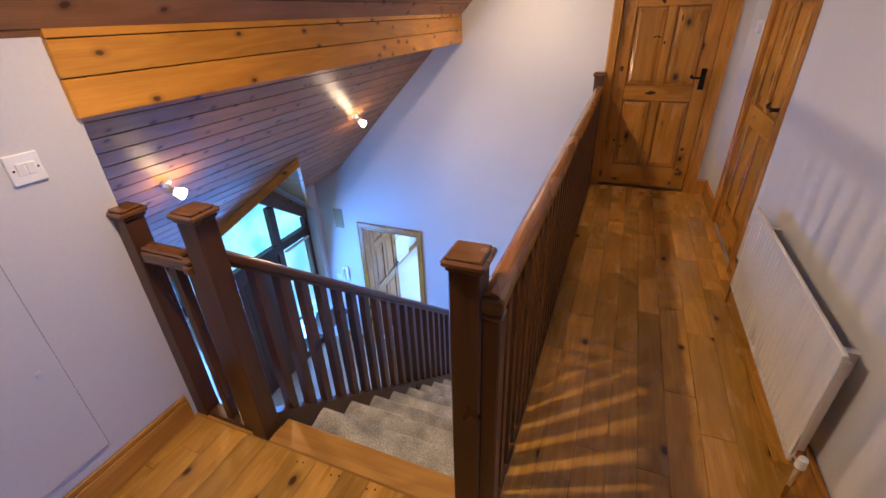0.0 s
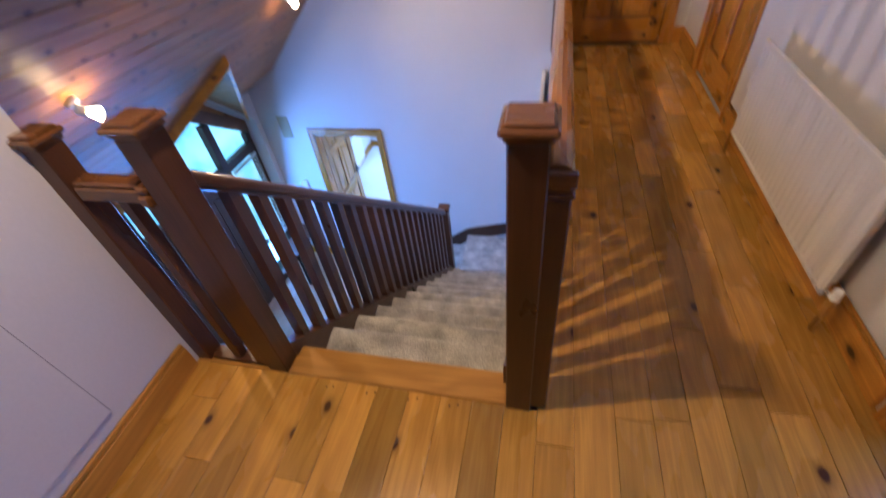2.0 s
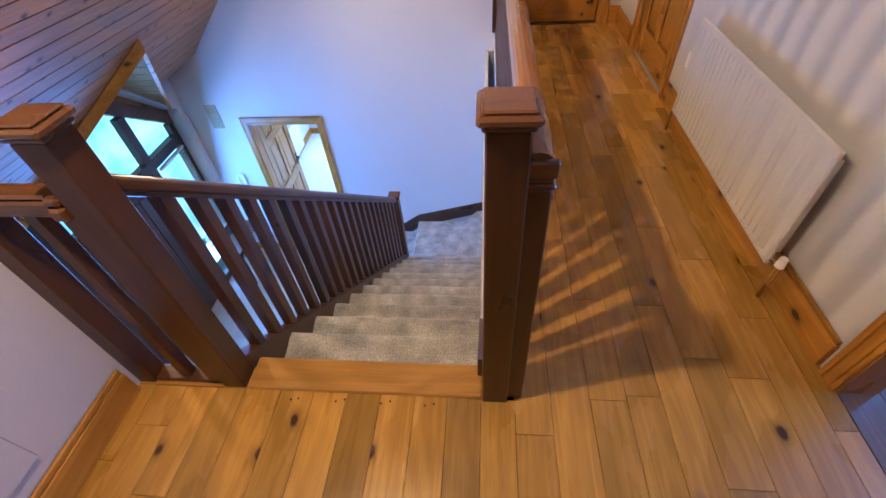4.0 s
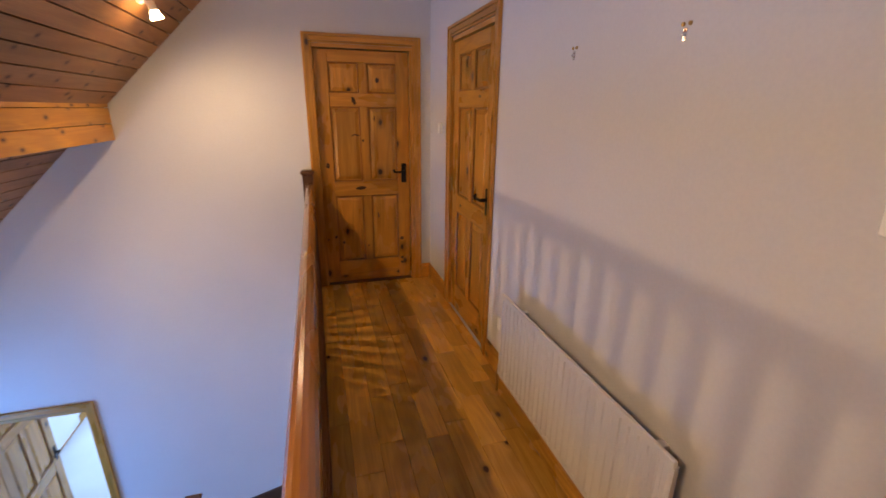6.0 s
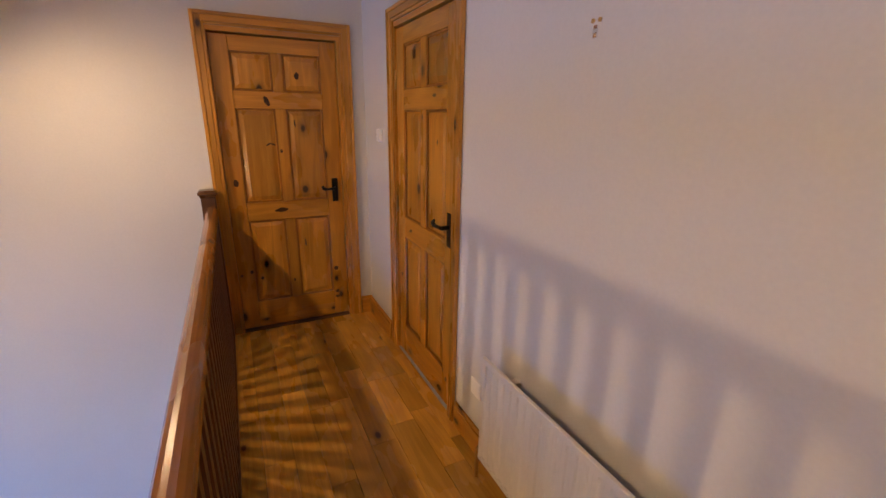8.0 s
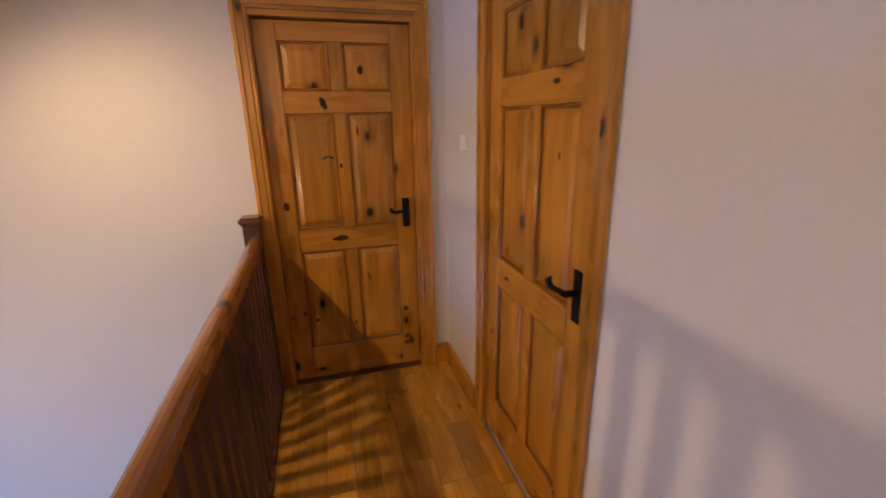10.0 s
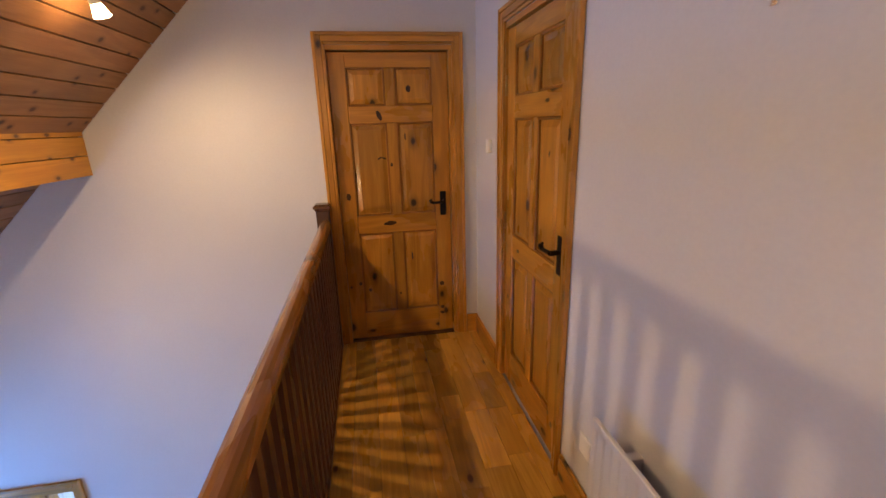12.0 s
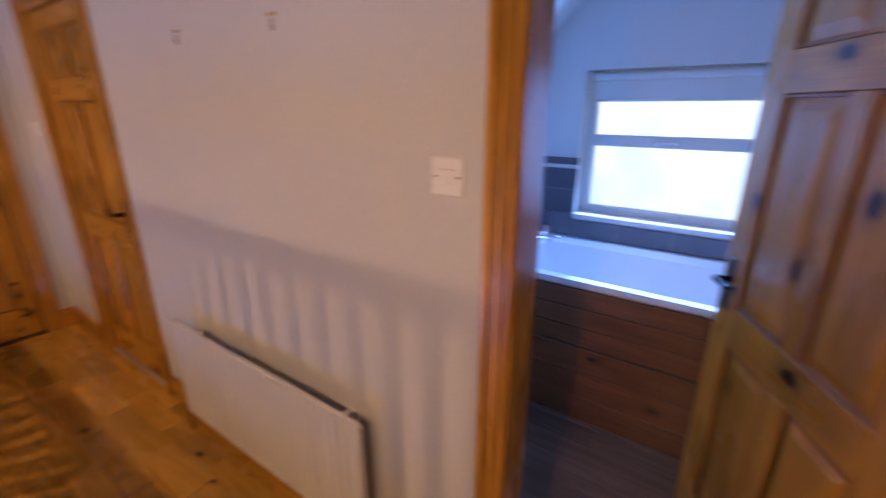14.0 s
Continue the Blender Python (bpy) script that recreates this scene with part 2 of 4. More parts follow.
def box(bm, x0, x1, y0, y1, z0, z1, bevel=0.0):
    r = bmesh.ops.create_cube(bm, size=1.0, matrix=Matrix.Translation(((x0 + x1) / 2, (y0 + y1) / 2, (z0 + z1) / 2)) @ Matrix.Diagonal((abs(x1 - x0), abs(y1 - y0), abs(z1 - z0), 1)))
    if bevel > 0:
        edges = list({e for v in r["verts"] for e in v.link_edges})
        bmesh.ops.bevel(bm, geom=edges, offset=bevel, segments=1, affect="EDGES", profile=0.5)
    return bm


def boxes(*rows, bevel=0.0):
    bm = bmesh.new()
    for r in rows:
        box(bm, *r, bevel=bevel)
    return bm


def prism(points, lo, hi, axis="y"):
    """A flat outline pushed through from lo to hi along an axis. Outline points are the two other coordinates, in xyz order."""
    bm = bmesh.new()

    def at(p, q):
        return {"x": (q, p[0], p[1]), "y": (p[0], q, p[1]), "z": (p[0], p[1], q)}[axis]
    a = [bm.verts.new(at(p, lo)) for p in points]
    b = [bm.verts.new(at(p, hi)) for p in points]
    n = len(points)
    bm.faces.new(a)
    bm.faces.new(b[::-1])
    for i in range(n):
        bm.faces.new((a[i], b[i], b[(i + 1) % n], a[(i + 1) % n]))
    bmesh.ops.recalc_face_normals(bm, faces=bm.faces)
    return bm


def slab(quad, thick):
    """A board from four corners, thickened along its normal."""
    bm = bmesh.new()
    p = [Vector(q) for q in quad]
    n = (p[1] - p[0]).cross(p[2] - p[0]).normalized() * thick
    a = [bm.verts.new(q) for q in p]
    b = [bm.verts.new(q + n) for q in p]
    bm.faces.new(a)
    bm.faces.new(b[::-1])
    for i in range(len(p)):
        bm.faces.new((a[i], b[i], b[(i + 1) % len(p)], a[(i + 1) % len(p)]))
    bmesh.ops.recalc_face_normals(bm, faces=bm.faces)
    return bm


def rod(bm, a, b, r0, r1=None, seg=12):
    a, b = Vector(a), Vector(b)
    d = b - a
    bmesh.ops.create_cone(bm, cap_ends=True, segments=seg, radius1=r0, radius2=r0 if r1 is None else r1, depth=d.length,
                          matrix=Matrix.Translation((a + b) / 2) @ d.to_track_quat("Z", "Y").to_matrix().to_4x4())
    return bm


def merge(bm, other):
    me = bpy.data.meshes.new("joined")
    other.to_mesh(me)
    bm.from_mesh(me)
    bpy.data.meshes.remove(me)
    other.free()
    return bm


def mesh_of(name, bm, material):
    me = bpy.data.meshes.new(name)
    bm.to_mesh(me)
    bm.free()
    me.materials.append(material)
    return me


def part(name, bm, material, parent=None, label="", smooth=False):
    me = bm if isinstance(bm, bpy.types.Mesh) else mesh_of(name, bm, material)
    if smooth:
        for p in me.polygons:
            p.use_smooth = True
    ob = new(name, me)
    ob.parent = parent
    if label:
        ob["label"] = label
    return ob


def structure(name, bm, material, label, category):
    return tagged(part(name, bm, material), label, category, kind="structure")


def thing(name, m, label, category, group="", kind=""):
    ob = new(name)
    ob.empty_display_size = 0.1
    ob.matrix_world = m
    return tagged(ob, label, category, group, kind)


# ---- the setting ----
XL, XR, YF, YB, TOP = -1.57, 0.83, 4.38, -1.0, 2.42
XW = -3.67                       # the hall's front wall
SLOPE = 3.10                     # the main slope is z = x + SLOPE


def wall_box(name, rows, label, material=None):
    return structure(name, boxes(*rows), material or PAINT, label, "wall")


# far wall, through both storeys, with the landing door and the hall door left open
wall_box("wall_north", [
    (-3.92, -3.02, YF, YF + 0.12, G - 0.1, 2.6), (-3.02, -2.17, YF, YF + 0.12, -0.92, 2.6), (-2.17, -0.13, YF, YF + 0.12, G - 0.1, 2.6),
    (-0.13, 0.655, YF, YF + 0.12, G - 0.1, -0.001), (-0.13, 0.655, YF, YF + 0.12, 2.02, 2.6), (0.655, XR + 0.12, YF, YF + 0.12, G - 0.1, 2.6)],
    "off-white painted plaster wall through two storeys")
# landing's side wall, with the second door and the bathroom doorway
D2A, D2B, BA, BB = 2.955, 3.775, 0.12, 0.920
wall_box("wall_east", [
    (XR, XR + 0.12, D2B, YF, -0.2, 2.6), (XR, XR + 0.12, BB, D2A, -0.2, 2.6), (XR, XR + 0.12, D2A, D2B, 2.02, 2.6),
    (XR, XR + 0.12, BA, BB, 2.02, 2.6), (XR, XR + 0.12, YB, BA, -0.2, 2.6)], "plain off-white painted landing wall")
wall_box("wall_south", [(-4.6, XR + 0.12, YB - 0.12, YB, G - 0.1, 2.6)], "plain off-white wall behind the landing")
structure("wall_west", prism([(YB, 0.0), (0.86, 0.0), (0.86, 1.60), (YB, 1.60)], XL - 0.11, XL, "x"), PAINT, "off-white low wall under the slope with an access panel", "wall")
wall_box("wall_hall_east", [(XR, XR + 0.12, YB, YF, G - 0.1, -0.2), (-0.33, -0.30, 0.95, YF, G - 0.1, -0.22)], "plain wall beside the stairs")
# front wall round the gabled porch screen
PA, PB, RIDGE_Y, RIDGE_Z, FALL = 1.68, 4.30, 2.99, 0.45, 0.86
structure("wall_front", prism([(YB, G - 0.1), (PA, G - 0.1), (PA, RIDGE_Z - FALL * (RIDGE_Y - PA) - 0.02), (RIDGE_Y, RIDGE_Z - 0.02), (PB, RIDGE_Z - FALL * (PB - RIDGE_Y) - 0.02),
          (PB, G - 0.1), (YF, G - 0.1), (YF, 0.7), (YB, 0.7)], XW - 0.25, XW, "x"), PAINT, "off-white front wall with a gabled opening", "wall")

# ground floor and landing slab
structure("floor_hall", boxes((-3.92, XR + 0.12, YB, YF + 0.12, G - 0.12, G)), HALL_FLOOR, "pale timber hall floor", "floor")
structure("landing_slab", boxes((-0.245, XR + 0.12, YB, YF, -0.22, -0.022), (XL - 0.11, -0.245, YB, 0.90, -0.22, -0.022)), PAINT, "painted underside and edge of the landing", "floor")
structure("ceiling_flat", boxes((SLOPE - 3.9, XR + 0.12, YB, YF, TOP, TOP + 0.1)), WHITE, "flat white landing ceiling", "ceiling")


def ceiling_slope():
    """Tongued boards along the slope, cut out round the porch gable, then a flatter strip at the eaves."""
    bm = bmesh.new()
    w, gap = 0.079, 0.0060
    x = TOP - SLOPE
    while x > -3.25:
        a, b = x - gap, max(x - w, -3.25)
        def hole(q):
            return max(0.0, (-2.65 - q) * 1.167)
        runs = [((YB, YF), (YB, YF))]
        if b < -2.65:
            runs = [((YB, RIDGE_Y - hole(a)), (YB, RIDGE_Y - hole(b))), ((RIDGE_Y + hole(a), YF), (RIDGE_Y + hole(b), YF))]
        for (a0, a1), (b0, b1) in runs:
            if a1 > a0 and b1 > b0:
                quad = [(a, a0, a + SLOPE), (a, a1, a + SLOPE), (b, b1, b + SLOPE), (b, b0, b + SLOPE)]
                merge(bm, slab(quad, 0.02))
        x -= w
    return bm


structure("ceiling_slope", ceiling_slope(), CEIL, "varnished knotty pine boards on a sloping ceiling", "ceiling")
structure("ceiling_backing", slab([(-0.62, YB, SLOPE - 0.62 + 0.03), (-0.62, YF, SLOPE - 0.62 + 0.03), (-2.60, YF, SLOPE - 2.60 + 0.03), (-2.60, YB, SLOPE - 2.60 + 0.03)], 0.03), DARKGAP, "dark backing behind the ceiling boards", "ceiling")


def eaves_ceiling():
    bm = bmesh.new()
    n = 5
    for i in range(n):
        u0, u1 = i / n, (i + 1) / n - 0.015
        xa, xb = -3.25 - 0.45 * u0, -3.25 - 0.45 * u1
        za, zb = -0.15 - 0.25 * u0, -0.15 - 0.25 * u1
        for lo, hi in ((YB, RIDGE_Y - 0.70 - 0.3 * u1), (RIDGE_Y + 0.70 + 0.3 * u1, YF)):
            merge(bm, slab([(xa, lo, za), (xa, hi, za), (xb, hi, zb), (xb, lo, zb)], 0.02))
    return bm


structure("ceiling_eaves", eaves_ceiling(), CEIL, "pine boards at the eaves", "ceiling")


def gable_soffit():
    bm = bmesh.new()
    for s in (-1, 1):
        n = 11
        for i in range(n):
            d0, d1 = 1.32 * i / n, 1.32 * (i + 1) / n - 0.006
            z0, z1 = RIDGE_Z - FALL * d0, RIDGE_Z - FALL * d1
            xa, xb = -2.65 - d0 / 1.167, -2.65 - d1 / 1.167
            merge(bm, slab([(xa, RIDGE_Y + s * d0, z0), (xb, RIDGE_Y + s * d1, z1), (-4.2, RIDGE_Y + s * d1, z1), (-4.2, RIDGE_Y + s * d0, z0)], 0.02 * s))
    return bm


structure("ceiling_gable", gable_soffit(), CEIL, "pine boarded soffit of the porch gable", "ceiling")
structure("outer_roof", slab([(-0.6, YB - 0.2, 2.66), (-0.6, YF + 0.2, 2.66), (-2.5, YF + 0.2, 0.76), (-2.5, YB - 0.2, 0.76)], 0.04), DARKGAP, "roof covering above the boards", "roof")


def purlin():
    """The boxed beam: three pine boards on its face, one beneath, let into the slope."""
    e = thing("ceiling_beam", pose(-1.55, 2.6, 1.30), "boxed golden pine beam of knotty boards along the slope", "beam")
    y0, y1 = 0.845 - 2.6, YF - 2.6
    for z0, z1 in ((0.0, 0.113), (0.117, 0.222), (0.226, 0.262)):
        part("face_board", boxes((-0.02, 0.0, y0, y1, z0, z1), bevel=0.0018), BEAM, e)
    part("under_board", boxes((-0.245, -0.021, y0, y1, 0.0, 0.02), bevel=0.0018), CEIL, e)


purlin()


def valley_board(s):
    a, b = Vector((-2.62, RIDGE_Y, 0.47)), Vector((-3.66, RIDGE_Y + s * 1.213, -0.57))
    bm = slab([a, b, b + Vector((0, 0, -0.085)), a + Vector((0, 0, -0.085))], 0.03 * s)
    return structure("gable_valley_board", bm, BEAM, "golden pine board edging the porch gable", "trim")


valley_board(-1)
valley_board(1)


def skirting(rows, label="varnished pine skirting board"):
    for r in rows:
        x0, x1, y0, y1, z0, h = r
        along_y = abs(y1 - y0) > abs(x1 - x0)
        bm = boxes((x0, x1, y0, y1, z0, z0 + h - 0.025), bevel=0.002)
        box(bm, x0 + (0 if not along_y else 0.004), x1 - (0 if not along_y else 0.004), y0 + (0.004 if not along_y else 0), y1 - (0.004 if not along_y else 0), z0 + h - 0.024, z0 + h, bevel=0.004)
        structure("baseboard", bm, PINE_Y if along_y else PINE_X, label, "baseboard")


skirting([(XR - 0.02, XR, 3.862, YF - 0.021, 0.0, 0.14), (XR - 0.02, XR, 0.99, 2.888, 0.0, 0.14), (0.744, XR, YF - 0.02, YF, 0.0, 0.14),
          (XL, XL + 0.02, YB, 0.80, 0.0, 0.14), (XR - 0.02, XR, YB, 0.04, 0.0, 0.14), (-3.67, -3.10, YF - 0.02, YF, G, 0.12)])

# access panel, a shallow raised sheet in the low wall
access = structure("access_panel", boxes((XL, XL + 0.012, -0.30, 0.497, 0.20, 0.985), bevel=0.002), PAINT, "painted access panel set in the low wall", "panel")
# flat darker strips on three edges, the panel's shadow gap put in as colour
GAP = surface("panel_shadow_gap", (0.34, 0.33, 0.33), 0.9)
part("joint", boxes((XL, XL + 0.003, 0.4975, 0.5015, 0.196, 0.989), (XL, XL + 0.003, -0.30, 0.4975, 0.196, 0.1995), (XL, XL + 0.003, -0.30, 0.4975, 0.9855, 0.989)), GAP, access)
part("catch", rod(bmesh.new(), (XL + 0.011, 0.44, 0.60), (XL + 0.018, 0.44, 0.60), 0.011, 0.009), PAINT, access)

# ---- doors ----


def six_panel(e, W, T, front):
    """Leaf of a six-panel pine door in local axes: x across from 0 to W, y through from 0 to T, z up."""
    s, m = 0.105, 0.065
    c = W / 2
    for x0 in (0.0, W - s):
        part("stile", boxes((x0, x0 + s, 0, T, 0.008, 1.985), bevel=0.002), PINE_Z, e)
    bands = ((0.008, 0.205), (0.81, 0.935), (1.555, 1.66), (1.895, 1.985))
    for z0, z1 in bands:
        part("rail", boxes((s + 0.0006, W - s - 0.0006, 0.0008, T - 0.0008, z0, z1), bevel=0.002), PINE_X, e)
    for (a, z0), (z1, b) in zip(bands, bands[1:]):
        part("muntin", boxes((c - m / 2, c + m / 2, 0.0016, T - 0.0016, z0 + 0.0006, z1 - 0.0006), bevel=0.002), PINE_Z, e)
        for x0, x1 in ((s, c - m / 2), (c + m / 2, W - s)):
            bm = bmesh.new()
            box(bm, x0 + 0.0005, x1 - 0.0005, T * 0.36, T * 0.64, z0 + 0.0005, z1 - 0.0005)
            for ya, yb in ((T * 0.36, 0.005), (T * 0.64, T - 0.005)):
                # raised field with sloping shoulders
                k0, k1 = 0.016, 0.044
                outer = [(x0 + k0, ya, z0 + k0), (x1 - k0, ya, z0 + k0), (x1 - k0, ya, z1 - k0), (x0 + k0, ya, z1 - k0)]
                inner = [(x0 + k1, yb, z0 + k1), (x1 - k1, yb, z0 + k1), (x1 - k1, yb, z1 - k1), (x0 + k1, yb, z1 - k1)]
                vo, vi = [bm.verts.new(p) for p in outer], [bm.verts.new(p) for p in inner]
                bm.faces.new(vi)
                for i in range(4):
                    bm.faces.new((vo[i], vo[(i + 1) % 4], vi[(i + 1) % 4], vi[i]))
            bmesh.ops.recalc_face_normals(bm, faces=bm.faces)
            part("panel", bm, PINE_Z, e)
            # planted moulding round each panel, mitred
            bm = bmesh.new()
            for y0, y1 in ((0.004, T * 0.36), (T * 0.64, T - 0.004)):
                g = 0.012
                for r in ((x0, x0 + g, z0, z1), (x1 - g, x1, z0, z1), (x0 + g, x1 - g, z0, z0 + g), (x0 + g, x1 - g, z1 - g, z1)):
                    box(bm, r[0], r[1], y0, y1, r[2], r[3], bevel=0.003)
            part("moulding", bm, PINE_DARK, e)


def lever_handle(e, x, z, y, out, reach):
    """Black iron lever on a long plate. out: -1 or 1 along y; reach: way of the lever along x."""
    bm = boxes((x - 0.021, x + 0.021, min(y, y + out * 0.006), max(y, y + out * 0.006), z - 0.088, z + 0.082), bevel=0.003)
    plate = part("handle", bm, IRON, e, "black iron lever handle on a long plate")
    bm = bmesh.new()
    rod(bm, (x, y + out * 0.004, z + 0.012), (x, y + out * 0.045, z + 0.012), 0.011)
    rod(bm, (x, y + out * 0.044, z + 0.012), (x + reach * 0.075, y + out * 0.048, z + 0.010), 0.010, 0.008)
    rod(bm, (x + reach * 0.073, y + out * 0.048, z + 0.010), (x + reach * 0.098, y + out * 0.046, z + 0.020), 0.010, 0.011)
    rod(bm, (x + reach * 0.098, y + out * 0.046, z + 0.020), (x + reach * 0.088, y + out * 0.040, z + 0.034), 0.010, 0.006)
    part("lever", bm, IRON, plate, smooth=False)
    part("keyhole", rod(bmesh.new(), (x, y, z - 0.045), (x, y + out * 0.0075, z - 0.045), 0.006), DARKGAP, plate)


def architrave(e, x0, x1, top, y, out, w=0.072, foot=0.0):
    """Moulded casing round an opening: legs and head, each in three steps."""
    def leg(a, b, za, zb, mat, across):
        bm = bmesh.new()
        for i, (u0, u1, d) in enumerate(((0.0, 0.24, 0.012), (0.24, 0.72, 0.016), (0.72, 1.0, 0.022))):
            if across:
                box(bm, a - w * u1, b + w * u1, min(y, y + out * d), max(y, y + out * d), za + w * u0, za + w * u1, bevel=0.0025)
            else:
                lo, hi = (a - w * u1, a - w * u0) if b else (a + w * u0, a + w * u1)
                box(bm, lo, hi, min(y, y + out * d), max(y, y + out * d), za, zb + w * u1, bevel=0.0025)
        part("architrave", bm, mat, e)
    leg(x0, True, foot, top, PINE_Z, False)
    leg(x1, False, foot, top, PINE_Z, False)
    bm = bmesh.new()
    for u0, u1, d in ((0.0, 0.24, 0.0125), (0.24, 0.72, 0.0165), (0.72, 1.0, 0.0225)):
        box(bm, x0 - w * u0, x1 + w * u0, min(y, y + out * d), max(y, y + out * d), top + w * u0 + 0.0005, top + w * u1, bevel=0.0025)
    part("architrave_head", bm, PINE_X, e)


def lining(e, x0, x1, top, y0, y1):
    part("jamb", boxes((x0 - 0.028, x0, y0, y1, 0.0, top), bevel=0.001), PINE_Z, e)
    part("jamb", boxes((x1, x1 + 0.028, y0, y1, 0.0, top), bevel=0.001), PINE_Z, e)
    part("head_jamb", boxes((x0 - 0.028, x1 + 0.028, y0, y1, top + 0.0005, top + 0.028), bevel=0.001), PINE_X, e)


def hinges(e, x, y, out):
    for z in (0.25, 1.0, 1.72):
        part("hinge", rod(boxes((x - 0.006, x + 0.006, min(y, y + out * 0.004), max(y, y + out * 0.004), z - 0.05, z + 0.05)), (x, y + out * 0.006, z - 0.05), (x, y + out * 0.006, z + 0.05), 0.006, seg=8), BRASS, e)


# closed door at the end of the landing: local x along the wall, y into it
d1 = thing("door_1", pose(-0.118, YF, 0), "closed honey-varnished knotty pine six-panel door", "door", kind="structure")
lining(d1, 0.0, 0.766, 1.992, -0.002, 0.118)
architrave(d1, -0.004, 0.786, 2.02, -0.001, -1)


def hung(parent, m, W=0.762, T=0.040, handle=0.055, reach=1, out=-1):
    """A leaf: its pieces are the door's own parts, built in place."""
    before = set(bpy.data.objects)
    six_panel(parent, W, T, out)
    lever_handle(parent, handle, 1.0, 0.0 if out < 0 else T, out, reach)
    for ob in [o for o in bpy.data.objects if o not in before and o.parent == parent]:
        ob.matrix_basis = m @ ob.matrix_basis
    return parent


hung(d1, pose(0.002, 0.042, 0), handle=0.762 - 0.052, reach=-1)
KNOT = surface("dark_pine_knot", (0.045, 0.016, 0.007), 0.28, fine=160, vary=0.5, coarse=40.0)


def knots(e, m, rows):
    """Dark resinous knots let into the face of a leaf: x, z, half width, half height, tilt, depth of the face."""
    rng = random.Random(len(rows))
    for x, z, a, b, tilt, y in rows:
        ring = []
        for i in range(14):
            t, k = 2 * math.pi * i / 14, rng.uniform(0.8, 1.15)
            u, v = a * k * math.cos(t), b * k * math.sin(t)
            c, s = math.cos(radians(tilt)), math.sin(radians(tilt))
            ring.append((x + u * c - v * s, z + u * s + v * c))
        bm = prism(ring, y - 0.0005, y + 0.003, "y")
        bmesh.ops.transform(bm, matrix=m, verts=bm.verts)
        part("knot", bm, KNOT, e)


knots(d1, pose(0.002, 0.042, 0), [
    (0.30, 1.60, 0.016, 0.036, 22, 0.0008), (0.285, 1.325, 0.018, 0.006, 28, 0.005), (0.315, 1.325, 0.018, 0.006, -24, 0.005), (0.365, 1.28, 0.009, 0.013, 0, 0.0016),
    (0.060, 1.075, 0.017, 0.024, 10, 0.0), (0.335, 0.875, 0.048, 0.016, 4, 0.0008), (0.50, 1.765, 0.015, 0.026, -8, 0.005), (0.022, 0.42, 0.010, 0.010, 0, 0.0),
    (0.088, 0.44, 0.012, 0.015, 0, 0.0), (0.155, 0.385, 0.012, 0.013, 0, 0.005), (0.685, 0.39, 0.018, 0.018, 0, 0.0), (0.685, 0.20, 0.014, 0.013, 0, 0.0),
    (0.682, 0.155, 0.016, 0.012, 0, 0.0), (0.375, 0.34, 0.008, 0.012, 0, 0.0016), (0.465, 1.46, 0.006, 0.026, 4, 0.005), (0.475, 0.62, 0.006, 0.030, 2, 0.005)])
part("threshold", boxes((0.0, 0.766, 0.0, 0.118, -0.02, 0.0045)), DARK_X, d1)
structure("closet_back", boxes((-0.2, 0.75, YF + 0.121, YF + 0.14, -0.1, 2.2)), DARKGAP, "dark space behind the closed door", "wall")

# second door in the side wall: local x runs towards the near end, y into the wall
d2 = thing("door_2", pose(XR, D2B - 0.028, 0, 0, 0, -90), "closed honey-varnished pine six-panel door with black handle", "door", kind="structure")
lining(d2, 0.0, 0.766, 1.992, -0.002, 0.118)
architrave(d2, -0.004, 0.772, 2.02, -0.001, -1)
hung(d2, pose(0.002, 0.012, 0), handle=0.762 - 0.052, reach=-1)
knots(d2, pose(0.002, 0.012, 0), [
    (0.37, 1.52, 0.008, 0.018, 10, 0.0016), (0.20, 0.87, 0.024, 0.010, 8, 0.0008), (0.05, 0.55, 0.012, 0.016, 0, 0.0), (0.70, 0.16, 0.012, 0.017, 0, 0.0),
    (0.66, 0.20, 0.009, 0.011, 0, 0.0), (0.55, 1.40, 0.007, 0.014, -10, 0.005), (0.52, 1.62, 0.020, 0.009, 0, 0.0008)])
hinges(d2, 0.0, 0.010, -1)
structure("closet_back_side", boxes((XR + 0.121, XR + 0.14, D2A - 0.1, D2B + 0.1, -0.1, 2.2)), DARKGAP, "dark space behind the closed door", "wall")

# bathroom door, standing open into the bathroom
d3 = thing("door_3", pose(XR, BB - 0.028, 0, 0, 0, -90), "open pine six-panel door to the bathroom", "door", kind="structure")
lining(d3, 0.0, BB - BA - 0.056, 1.992, -0.002, 0.122)
architrave(d3, -0.004, BB - BA - 0.052, 2.02, -0.001, -1)
# hinged on the near jamb, its edge towards the window
hung(d3, pose(BB - BA - 0.060, 0.118, 0, 0, 0, 116), W=0.745, handle=0.745 - 0.05, reach=-1, out=1)

# hall door, its leaf folded back into the side room
d4 = thing("door_4", pose(-2.992, YF, G), "open pine six-panel door to a bright side room", "door", kind="structure")
lining(d4, 0.0, 0.794, 1.982, -0.002, 0.122)
architrave(d4, -0.004, 0.798, 2.01, -0.001, -1)
hung(d4, pose(0.004, 0.122, 0, 0, 0, 92), handle=0.762 - 0.052, reach=-1)

# ---- stairs ----
RISE, GO, Y0 = 0.183, 0.22, 0.93
SX0, SX1 = -1.165, -0.335
stairs = thing("staircase", pose(0, 0, 0), "carpeted timber staircase with a winder turn at its foot", "stairs", kind="structure")


